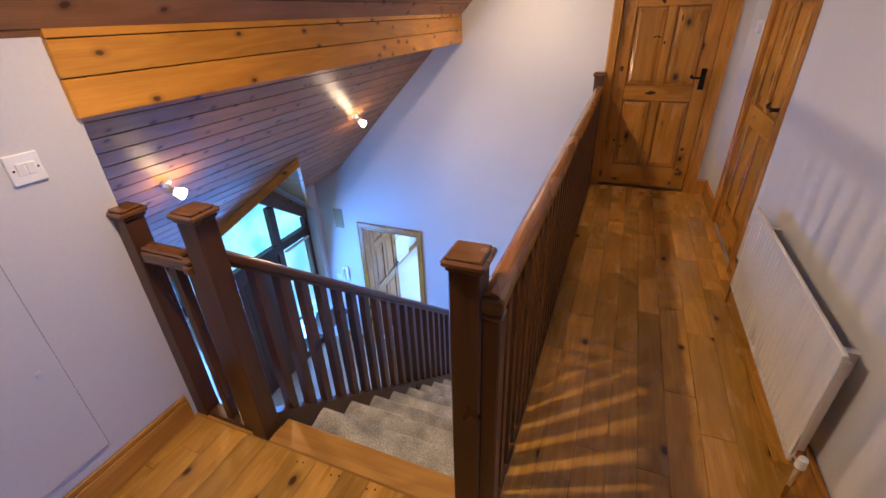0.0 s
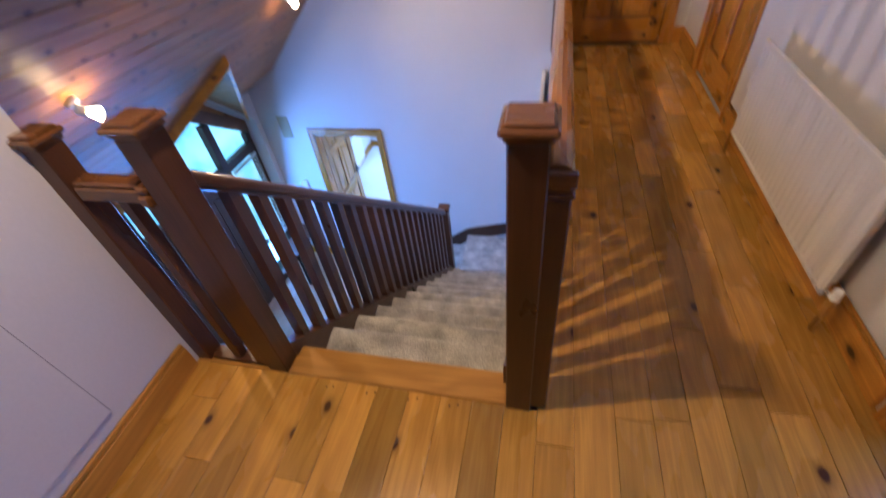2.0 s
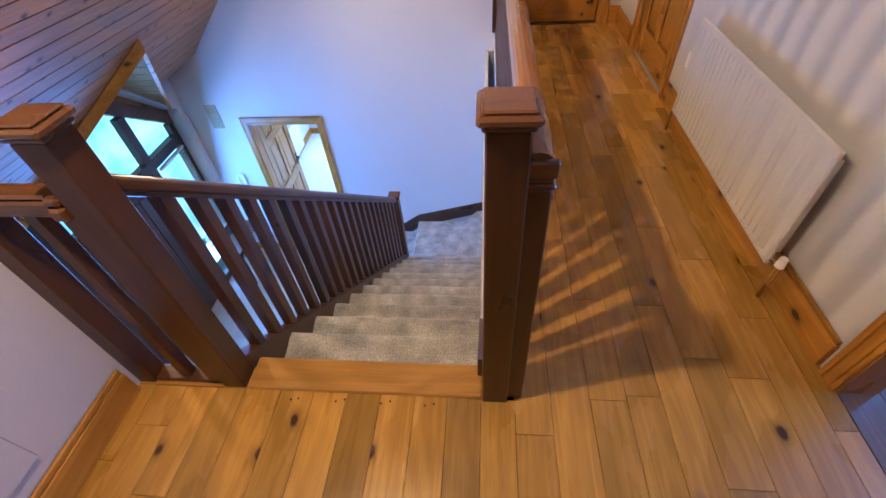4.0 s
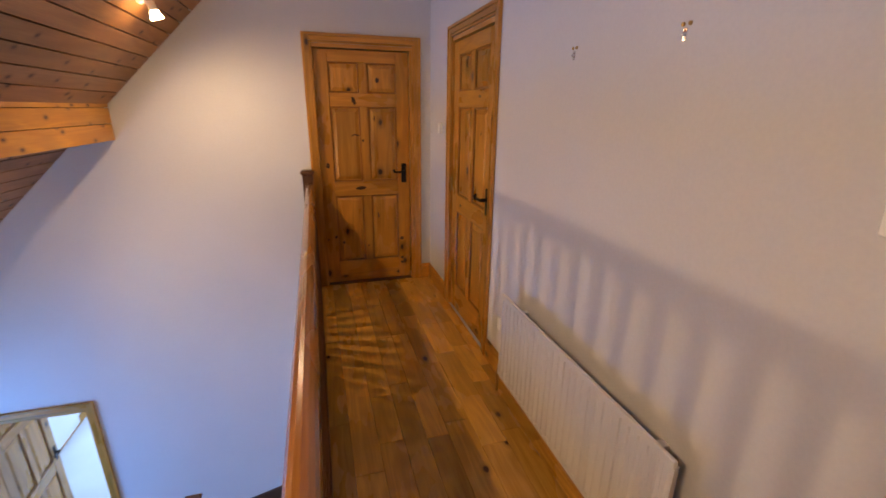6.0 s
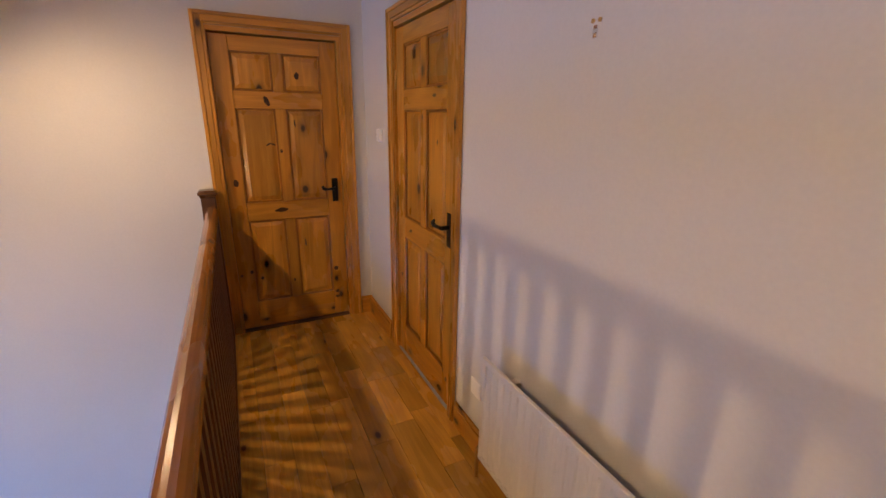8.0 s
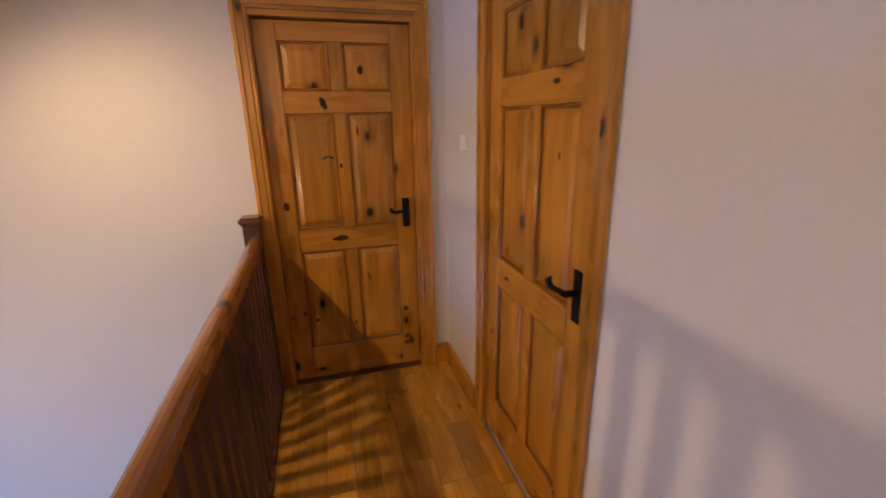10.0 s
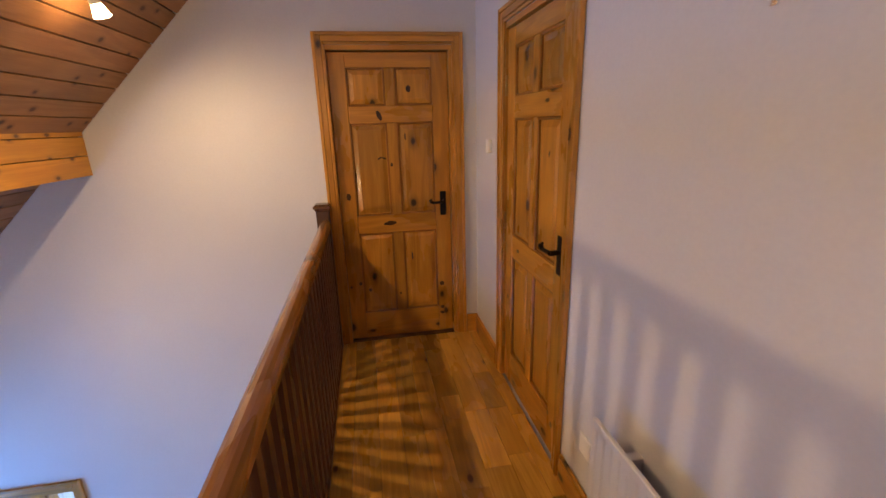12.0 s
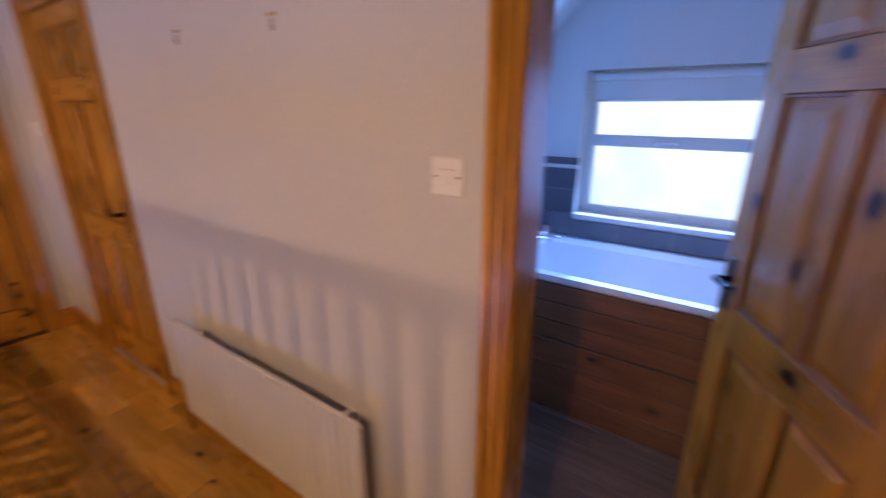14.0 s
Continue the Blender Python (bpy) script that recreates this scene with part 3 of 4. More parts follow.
def tread(k, outline):
    """Carpeted step with a rounded nosing."""
    z = -RISE * k
    bm = prism(outline, z - RISE, z, "z")
    bmesh.ops.bevel(bm, geom=[e for e in bm.edges if all(abs(v.co.z - z) < 1e-5 for v in e.verts)], offset=0.022, segments=3, affect="EDGES", profile=0.5)
    part("step", bm, CARPET, stairs, smooth=False)


def straight_tread(k):
    """Carpet over a tread: dished where it is trodden, padded and rolled round an overhanging nosing."""
    z, ya, yb = -RISE * k, Y0 + GO * (k - 1) - 0.012, Y0 + GO * k + 0.032
    pts = [(ya, z - RISE), (ya, z + 0.002), (ya + 0.04, z - 0.013), (ya + 0.12, z - 0.018), (yb - 0.085, z - 0.010), (yb - 0.055, z + 0.001), (yb - 0.038, z + 0.005)]
    pts += [(yb - 0.024 + 0.024 * math.sin(radians(a)), z - 0.020 + 0.026 * math.cos(radians(a))) for a in range(0, 181, 22)]
    pts += [(yb - 0.036, z - 0.046), (yb - 0.036, z - RISE)]
    part("step", prism(pts, SX0, SX1, "x"), CARPET, stairs)


for k in range(1, 12):
    straight_tread(k)
YN = Y0 + GO * 11
tread(12, [(SX0, YN), (SX1, YN), (SX1, YF), (SX0 + 0.75, YF)])
tread(13, [(SX0, YN), (SX1 - 0.0, YF), (SX0 - 0.03, YF), (SX0 - 0.03, YN)])
tread(14, [(SX0 - 0.25, YN), (SX0, YN), (SX0, YF), (SX0 - 0.25, YF)])
tread(15, [(SX0 - 0.47, YN), (SX0 - 0.22, YN), (SX0 - 0.22, YF), (SX0 - 0.47, YF)])
part("top_riser", boxes((SX0, SX1, 0.905, 0.93, -RISE, -0.024)), CARPET, stairs)


def string_board(x0, x1, up):
    a, b = 0.90, 3.36
    f = -RISE / GO
    za = (a - Y0) * f + up
    zb = (b - Y0) * f + up
    return prism([(a, za - 0.30), (b, zb - 0.30), (b, zb), (a, za)], x0, x1, "x")


part("string", string_board(-1.225, -1.166, 0.055), DARK_Y, stairs, "dark stained string board")
part("wall_string", string_board(-0.334, -0.318, 0.09), DARK_Y, stairs, "dark stained string board")
part("winder_skirting", prism([(SX1, -2.06), (SX1, -2.22), (SX0, -2.46), (SX0 - 0.5, -2.86), (SX0 - 0.5, -2.62), (SX0 - 0.02, -2.28)], YF - 0.02, YF, "y"), DARK_X, stairs, "dark stained skirting along the turn")

# ---- balustrades ----


def newel(m, h, w, label, below=0.0, pad=0.015):
    """Square chamfered post with a moulded, flat-topped cap."""
    e = thing("newel_post", m, label, "newel post", "stair newel posts")
    r = w / 2
    part("post", boxes((-r, r, -r, r, -below, h - 0.05), bevel=0.004), DARK_Z, e)
    bm = bmesh.new()
    box(bm, -r - 0.006, r + 0.006, -r - 0.006, r + 0.006, h - 0.050, h - 0.037, bevel=0.004)
    box(bm, -r - pad, r + pad, -r - pad, r + pad, h - 0.037, h - 0.017, bevel=0.006)
    q = boxes((-r - 0.005, r + 0.005, -r - 0.005, r + 0.005, h - 0.017, h - 0.009), bevel=0.004)
    merge(bm, q)
    part("cap", bm, RAIL_X, e, "moulded square cap")
    return e


NX, NY = -0.275, 0.850
newel(pose(NX, NY, 0), 1.065, 0.082, "dark stained square newel post at the stair head", 0.022)
newel(pose(-0.228, 4.325, 0), 1.065, 0.082, "dark stained newel post beside the end door", 0.022)
newel(pose(-1.20, 0.862, 0), 1.050, 0.082, "dark stained newel post at the top of the stairs", 0.25)
newel(pose(-1.545, 0.862, 0), 1.010, 0.072, "dark stained newel post against the low wall", 0.022)
newel(pose(-1.20, 3.40, -RISE * 11), 0.86, 0.085, "dark stained lower newel post at the winder turn", 1.0)


def rail_profile(w, h):
    """Rounded handrail section with a narrower neck beneath."""
    pts = [(-w * 0.36, 0.0), (w * 0.36, 0.0), (w * 0.36, h * 0.22), (w * 0.5, h * 0.34)]
    for i in range(9):
        a = math.pi * i / 8
        pts.append((w * 0.5 * math.cos(a), h * 0.55 + h * 0.45 * math.sin(a)))
    pts += [(-w * 0.5, h * 0.34), (-w * 0.36, h * 0.22)]
    return pts


def swept_rail(a, b, w, h):
    """A handrail from a to b, with upright ends, in the plane of the flight."""
    a, b = Vector(a), Vector(b)
    side = Vector((0, 0, 1)).cross(b - a).normalized()
    bm = bmesh.new()
    rings = []
    for p in (a, b):
        rings.append([bm.verts.new(p - side * u + Vector((0, 0, v))) for u, v in rail_profile(w, h)])
    n = len(rings[0])
    for i in range(n):
        bm.faces.new((rings[0][i], rings[0][(i + 1) % n], rings[1][(i + 1) % n], rings[1][i]))
    bm.faces.new(rings[0][::-1])
    bm.faces.new(rings[1])
    bmesh.ops.recalc_face_normals(bm, faces=bm.faces)
    return bm


def balustrade(name, rail, rail_mat, posts, base, label, bal_w=0.041, mat=None, extra=()):
    e = thing(name, pose(*posts[0][:3]), label, "balustrade")
    inv = Vector(posts[0][:3])

    def local(bm):
        bmesh.ops.translate(bm, verts=bm.verts, vec=-inv)
        return bm
    part("handrail", local(rail), rail_mat, e, "glossy reddish handrail", smooth=False)
    if base:
        part("base_rail", local(base), DARK_Y, e)
    for x, y, z0, z1, s0, s1 in posts:
        r = bal_w / 2
        bm = prism([(y - r, z0 + s0 * r), (y + r, z0 - s0 * r), (y + r, z1 - s1 * r), (y - r, z1 + s1 * r)], x - r, x + r, "x")
        part("baluster", local(bm), DARK_Z, e)
    return e


# landing: handrail and half post beside the newel
RX = -0.215
posts = [(RX, 0.975 + 0.0995 * i, 0.0, 0.885, 0, 0) for i in range(34)]
lb = balustrade("landing_balustrade", swept_rail((RX, 0.835, 0.880), (RX, 4.285, 0.880), 0.066, 0.078), RAIL_Y, posts,
                boxes((RX - 0.028, RX + 0.028, 0.90, 4.284, 0.0, 0.022), bevel=0.004), "dark stained landing balustrade with a glossy reddish handrail")
part("half_post", boxes((-0.030, 0.030, -0.15, -0.09, 0.0, 0.880), bevel=0.004), DARK_Z, lb)
end = part("rail_end", boxes((-0.036, 0.036, -0.152, -0.100, 0.878, 0.892), (-0.030, 0.030, -0.148, -0.100, 0.892, 0.908), (-0.037, 0.037, -0.156, -0.138, 0.908, 0.946), bevel=0.004), RAIL_X, lb, "moulded end of the handrail")
# flight
f = RISE / GO
rz = 0.800
posts = []
for i in range(21):
    y = 1.02 + 0.111 * i
    zt = rz - f * (y - 0.91)
    posts.append((-1.20, y, -f * (y - Y0) + 0.04, zt + 0.012, f, f))
balustrade("stair_balustrade", swept_rail((-1.20, 0.91, rz), (-1.20, 3.36, rz - f * 2.45), 0.062, 0.07), DARK_Y, posts, None,
           "dark stained balustrade down the carpeted stairs")
# short return between the low wall and the stair newel
e = thing("return_balustrade", pose(-1.375, 0.862, 0), "short dark stained balustrade between two newel posts", "balustrade")
part("handrail", boxes((-0.128, 0.092, -0.036, 0.032, 0.800, 0.846), (-0.128, 0.092, -0.030, 0.026, 0.846, 0.860), bevel=0.006), RAIL_X, e)
part("end_block", boxes((0.0925, 0.130, -0.052, 0.032, 0.800, 0.838), (0.0925, 0.130, -0.046, 0.028, 0.838, 0.862), bevel=0.007), RAIL_X, e)
for x in (-0.012,):
    part("baluster", boxes((x - 0.018, x + 0.018, -0.018, 0.018, 0.0, 0.802), bevel=0.002), DARK_Z, e)
part("half_post", boxes((0.080, 0.126, -0.030, 0.03, 0.0, 0.80), bevel=0.003), DARK_Z, e)
part("base_rail", boxes((-0.128, 0.128, -0.03, 0.03, 0.0, 0.02), bevel=0.003), DARK_X, e)

# ---- landing things ----


def radiator(m, L, H, label):
    """Single panel radiator in local axes: x along its length, y out of the wall (negative is into the room)."""
    e = thing("radiator", m, label, "radiator")
    bm = bmesh.new()
    n = int(L / 0.042)
    w = L / n
    front, back = -0.014, 0.0
    prof = []
    for i in range(n):
        x = i * w
        prof += [(x, 0.0), (x + w * 0.16, 0.0), (x + w * 0.30, -0.0045), (x + w * 0.70, -0.0045), (x + w * 0.84, 0.0)]
    prof.append((L, 0.0))
    z0, z1 = 0.028, H - 0.028
    lo = [bm.verts.new((x, -0.008 + y, z0)) for x, y in prof]
    hi = [bm.verts.new((x, -0.008 + y, z1)) for x, y in prof]
    for i in range(len(prof) - 1):
        bm.faces.new((lo[i], lo[i + 1], hi[i + 1], hi[i]))
    box(bm, 0.0, L, -0.0115, 0.004, 0.0, z0, bevel=0.003)
    box(bm, 0.0, L, -0.0115, 0.004, z1, H, bevel=0.003)
    box(bm, 0.0, L, -0.004, 0.003, z0, z1)
    part("panel", bm, ENAMEL, e)
    fin = mesh_of("convector_fin", boxes((-0.2 * w, 0.2 * w, 0.0035, 0.028, 0.05, H - 0.04)), ENAMEL)
    mark = mesh_of("weld_mark", boxes((-0.16 * w, 0.16 * w, -0.0160, -0.0105, 0.010, 0.020)), ENAMEL)
    for i in range(n):
        part("convector_fin", fin, ENAMEL, e).location.x = (i + 0.5) * w
        part("weld_mark", mark, ENAMEL, e).location.x = (i + 0.5) * w
    for x in (0.12, L - 0.12):
        part("bracket", boxes((x - 0.015, x + 0.015, 0.004, 0.084, H - 0.16, H - 0.06)), ENAMEL, e)
    return e


rad = radiator(pose(0.745, 2.515, 0.135, 0, 0, -90), 1.18, 0.487, "white fluted panel radiator on the landing wall")
bm = bmesh.new()
rod(bm, (1.18, 0.006, 0.02), (1.225, 0.006, 0.02), 0.010)
rod(bm, (1.225, 0.006, -0.035), (1.225, 0.006, 0.035), 0.014)
rod(bm, (1.225, 0.006, -0.060), (1.225, 0.006, -0.035), 0.012)
valve = part("valve", bm, CHROME, rad, "dull chrome radiator valve")
part("valve_cap", rod(bmesh.new(), (1.225, 0.006, 0.035), (1.225, 0.006, 0.075), 0.017, 0.014), PLASTIC, valve)
part("pipe", rod(bmesh.new(), (1.225, 0.006, -0.135), (1.225, 0.006, -0.058), 0.008), BRASS, rad)
bm = rod(bmesh.new(), (-0.03, 0.006, -0.135), (-0.03, 0.006, 0.02), 0.008)
rod(bm, (-0.03, 0.006, 0.02), (0.0, 0.006, 0.02), 0.009)
part("pipe", bm, BRASS, rad)


def switch_plate(name, m, w, h, rockers, label):
    """Flush plate in local axes: x across, z up, standing out along -y."""
    e = thing(name, m, label, "light switch")
    part("plate", boxes((-w / 2, w / 2, -0.009, 0.0, -h / 2, h / 2), bevel=0.003), PLASTIC, e)
    for x in rockers:
        bm = boxes((x - 0.0115, x + 0.0115, -0.014, -0.008, -0.018, 0.018), bevel=0.002)
        for v in bm.verts:
            if v.co.z < 0 and v.co.y < -0.01:
                v.co.y += 0.003
        part("rocker", bm, PLASTIC, e)
    for x in (-w / 2 + 0.013, w / 2 - 0.013):
        part("screw", rod(bmesh.new(), (x, -0.0088, 0), (x, -0.0105, 0), 0.0035, seg=8), CHROME, e)
    return e


switch_plate("light_switch", pose(XL, 0.663, 1.197, 0, 0, 90), 0.087, 0.087, (-0.012, 0.013), "white double rocker light switch on the low wall")
switch_plate("light_switch", pose(XR, 1.070, 1.372, 0, 0, -90), 0.088, 0.088, (-0.012, 0.012), "white light switch beside the bathroom door")


def thermostat():
    e = thing("thermostat", pose(XR, 4.02, 1.40, 0, 0, -90), "small white wall thermostat between two doors", "thermostat")
    part("casing", boxes((-0.030, 0.030, -0.026, 0.0, -0.04, 0.04), bevel=0.005), PLASTIC, e)
    part("dial", rod(bmesh.new(), (-0.030, -0.013, 0), (-0.042, -0.013, 0), 0.012), CREAM, e)


thermostat()


def picture_fixing(y, z):
    e = thing("wall_hook", pose(XR, y, z, 0, 0, -90), "small chipped picture fixing on the wall", "hook", "picture fixings")
    part("plug", rod(rod(bmesh.new(), (-0.012, 0, 0.012), (-0.012, -0.004, 0.012), 0.006, seg=8), (0.012, 0, 0.012), (0.012, -0.004, 0.012), 0.006, seg=8), BRASS, e)
    bm = rod(bmesh.new(), (0, 0, -0.012), (0, -0.012, -0.016), 0.007, 0.004, seg=8)
    part("hook", box(bm, -0.006, 0.006, -0.004, 0.0, -0.03, 0.0), CHROME, e)


picture_fixing(2.19, 1.755)
picture_fixing(1.655, 1.752)
e = thing("socket_plate", pose(XR, 2.70, 0.33, 0, 0, -90), "white blanking plate low on the wall", "socket")
part("plate", boxes((-0.043, 0.043, -0.008, 0.0, -0.043, 0.043), bevel=0.003), PLASTIC, e)

# ---- ceiling spotlights ----


def spotlight(x, y, aim, watts, spread):
    """Small reflector lamp on a white arm, on the slope."""
    z = x + SLOPE
    n = Vector((0.707, 0, -0.707))
    e = thing("ceiling_spotlight", pose(x, y, z), "lit reflector spotlight on a white arm", "spotlight", "ceiling spotlights")
    d = (Vector(aim) - Vector((x, y, z))).normalized()
    a = n * 0.07
    part("rose", rod(bmesh.new(), n * -0.004, n * 0.02, 0.034, 0.030, 20), PLASTIC, e)
    part("arm", rod(bmesh.new(), n * 0.018, a, 0.008), PLASTIC, e)
    part("lamp_holder", rod(bmesh.new(), a - d * 0.035, a + d * 0.012, 0.020, 0.022, 16), PLASTIC, e)
    bm = rod(bmesh.new(), a + d * 0.012, a + d * 0.055, 0.020, 0.033, 16)
    part("bulb", bm, BULB, e, "lit reflector bulb", smooth=True)
    p = Vector((x, y, z)) + a + d * 0.075
    bulb_light("spot_beam", p, p + d, watts, spread)


spotlight(-2.33, 1.55, (-1.5, 1.85, 0.45), 38, 174)
spotlight(-2.38, 3.62, (-1.5, 3.30, 0.35), 30, 174)
spotlight(-1.00, 3.60, (-0.66, 3.72, 0.85), 44, 178)
spotlight(-1.00, 0.60, (-0.52, 1.40, 0.6), 66, 178)

# ---- hall: porch screen ----


def porch_screen():
    """Timber and glass gable: a boarded door between two blinded side lights, sloping lights above a transom."""
    x0, x1 = -3.90, -3.82
    e = thing("window_1", pose(-3.86, RIDGE_Y, G), "brown timber gabled porch screen with door and side lights", "window", kind="structure")

    def put(name, bm, mat, label="", parent=None):
        bmesh.ops.translate(bm, verts=bm.verts, vec=(3.86, -RIDGE_Y, -G))
        return part(name, bm, mat, parent or e, label)
    zt = -1.03                       # transom
    def rake(y):
        return 0.04 - 0.69 * abs(y - RIDGE_Y)
    for y in (PA, PB - 0.07):
        put("frame_post", boxes((x0, x1, y, y + 0.07, G, rake(y + 0.035)), bevel=0.003), FRAME_DARK)
    for y in (2.28, 3.64):
        put("mullion", boxes((x0 + 0.001, x1 + 0.004, y, y + 0.10, G, rake(y + 0.05) - 0.02), bevel=0.003), FRAME_DARK)
    put("transom", boxes((x0 + 0.002, x1 + 0.006, PA + 0.07, PB - 0.07, zt - 0.05, zt + 0.06), bevel=0.003), FRAME_DARK)
    for s in (-1, 1):
        ye = PA if s < 0 else PB
        put("raking_head", slab([(x0, RIDGE_Y, rake(RIDGE_Y)), (x0, ye, rake(ye)), (x0, ye, rake(ye) + 0.16), (x0, RIDGE_Y, rake(RIDGE_Y) + 0.16)], 0.09 * s), RAKE)
        put("gable_infill", prism([(RIDGE_Y, rake(RIDGE_Y) + 0.162), (ye, rake(ye) + 0.162), (ye, RIDGE_Z - FALL * abs(ye - RIDGE_Y) + 0.04), (RIDGE_Y, RIDGE_Z + 0.04)], x0 + 0.02, x0 + 0.05, "x"), CEIL)
    put("bottom_rail", boxes((x0 + 0.001, x1 + 0.001, PA + 0.07, 2.28, G, G + 0.10), (x0 + 0.001, x1 + 0.001, 3.74, PB - 0.07, G, G + 0.10), bevel=0.003), FRAME_DARK)
    panes = [[(PA + 0.07, zt + 0.06), (2.28, zt + 0.06), (2.28, rake(2.28)), (PA + 0.07, rake(PA + 0.07))],
             [(2.38, zt + 0.06), (3.64, zt + 0.06), (3.64, rake(3.64)), (RIDGE_Y, rake(RIDGE_Y)), (2.38, rake(2.38))],
             [(3.74, zt + 0.06), (PB - 0.07, zt + 0.06), (PB - 0.07, rake(PB - 0.07)), (3.74, rake(3.74))],
             [(PA + 0.07, G + 0.10), (2.28, G + 0.10), (2.28, zt - 0.05), (PA + 0.07, zt - 0.05)],
             [(3.74, G + 0.10), (PB - 0.07, G + 0.10), (PB - 0.07, zt - 0.05), (3.74, zt - 0.05)]]
    for p in panes:
        put("pane", prism(p, -3.868, -3.862, "x"), GLASS).visible_shadow = False
    # boarded front door leaf between the mullions
    door = put("front_door", boxes((x0 + 0.02, x1 - 0.01, 2.382, 3.638, G + 0.01, zt - 0.052), bevel=0.002), FRAME_DARK, "dark brown boarded front door")
    for i in range(8):
        y = 2.46 + 0.1405 * i
        put("door_board", boxes((x1 - 0.012, x1 - 0.002, y, y + 0.135, G + 0.16, zt - 0.16), bevel=0.003), FRAME_DARK, parent=door)
    bm = boxes((x1 - 0.002, x1 + 0.004, 3.50, 3.54, -2.02, -1.84), bevel=0.002)
    rod(bm, (x1, 3.52, -1.90), (x1 + 0.05, 3.52, -1.90), 0.010)
    rod(bm, (x1 + 0.05, 3.52, -1.90), (x1 + 0.05, 3.41, -1.905), 0.009)
    put("door_handle", bm, IRON, "dark lever handle", parent=door)


porch_screen()


def venetian_blind(y0, y1, z0, z1):
    e = thing("venetian_blind", pose(-3.795, (y0 + y1) / 2, z1), "pale venetian blind lowered over a side light", "blind", "porch blinds")
    w = (y1 - y0) / 2
    part("headrail", boxes((-0.014, 0.014, -w, w, -0.025, 0.0), bevel=0.002), BLIND, e)
    n = int((z1 - z0 - 0.05) / 0.026)
    slat = boxes((-0.0105, 0.0105, -w + 0.004, w - 0.004, -0.0006, 0.0006))
    bmesh.ops.rotate(slat, verts=slat.verts, cent=(0, 0, 0), matrix=Matrix.Rotation(radians(-24), 3, "Y"))
    me = mesh_of("slat", slat, BLIND)
    for i in range(n):
        s = part("slat", me, BLIND, e)
        s.location = (0, 0, -0.04 - 0.026 * i)
    part("bottom_rail", boxes((-0.010, 0.010, -w, w, z0 - z1, z0 - z1 + 0.014), bevel=0.002), BLIND, e)
    for y in (-w * 0.7, w * 0.7):
        part("cord", rod(bmesh.new(), (0.011, y, z0 - z1), (0.011, y, -0.02), 0.0012, seg=5), BLIND, e)


venetian_blind(3.75, PB - 0.075, G + 0.62, -1.09)
venetian_blind(PA + 0.075, 2.275, G + 0.12, -1.09)

# hall wall fittings
e = thing("wall_vent", pose(-3.352, YF, -0.835), "cream square ventilator on the hall wall", "vent")
part("frame", boxes((-0.07, 0.07, -0.008, 0.0, -0.14, 0.14), bevel=0.003), CREAM, e)
for i in range(9):
    part("louvre", boxes((-0.056, 0.056, -0.012, -0.004, -0.118 + 0.027 * i, -0.103 + 0.027 * i), bevel=0.002), CREAM, e)
e = thing("wall_telephone", pose(-3.365, YF, -1.71), "white entry phone on the hall wall", "telephone")
part("body", boxes((-0.035, 0.045, -0.03, 0.0, -0.11, 0.11), bevel=0.008), PLASTIC, e)
part("handset", rod(boxes((-0.045, -0.012, -0.062, -0.034, -0.09, -0.05), (-0.045, -0.012, -0.062, -0.034, 0.05, 0.09), bevel=0.008), (-0.028, -0.052, -0.06), (-0.028, -0.052, 0.06), 0.011), PLASTIC, e)
e = thing("light_switch", pose(-3.50, YF, -1.80), "white light switch on the hall wall", "light switch")
part("plate", boxes((-0.043, 0.043, -0.009, 0.0, -0.043, 0.043), bevel=0.003), PLASTIC, e)
e = thing("hall_bench", pose(-3.50, 3.98, G), "slim dark shelf on thin legs below the side light", "shelf")
part("top", boxes((-0.15, 0.12, -0.30, 0.34, 0.575, 0.60), bevel=0.004), DARK_Y, e)
for x, y in ((-0.13, -0.28), (0.10, -0.28), (-0.13, 0.32), (0.10, 0.32)):
    part("leg", boxes((x - 0.012, x + 0.012, y - 0.012, y + 0.012, 0.0, 0.576)), IRON, e)

# ---- side room beyond the hall door ----
wall_box("wall_side_room", [(-3.92, -3.80, YF + 0.12, 7.6, G - 0.1, -0.3), (-1.02, -0.9, YF + 0.12, 7.6, G - 0.1, -0.3),
                            (-3.92, -3.25, 7.6, 7.72, G - 0.1, -0.3), (-1.75, -0.9, 7.6, 7.72, G - 0.1, -0.3), (-3.25, -1.75, 7.6, 7.72, G - 0.1, G + 0.85), (-3.25, -1.75, 7.6, 7.72, G + 2.05, -0.3)],
         "pale wall of the side room")
structure("floor_side_room", boxes((-3.92, -0.9, YF + 0.12, 7.72, G - 0.12, G)), surface("pale_side_room_carpet", (0.62, 0.60, 0.57), 0.9, fine=300, relief=0.6), "pale carpet of the side room", "floor")
structure("ceiling_side_room", boxes((-3.92, -0.9, YF + 0.12, 7.72, -0.3, -0.2)), WHITE, "white ceiling of the side room", "ceiling")
skirting([(-3.80, -1.02, 7.58, 7.60, G, 0.12), (-3.80, -3.78, YF + 0.12, 7.57, G, 0.12)])
radiator(pose(-3.70, 5.75, G + 0.14, 0, 0, 90), 1.2, 0.55, "white panel radiator on the side room wall")

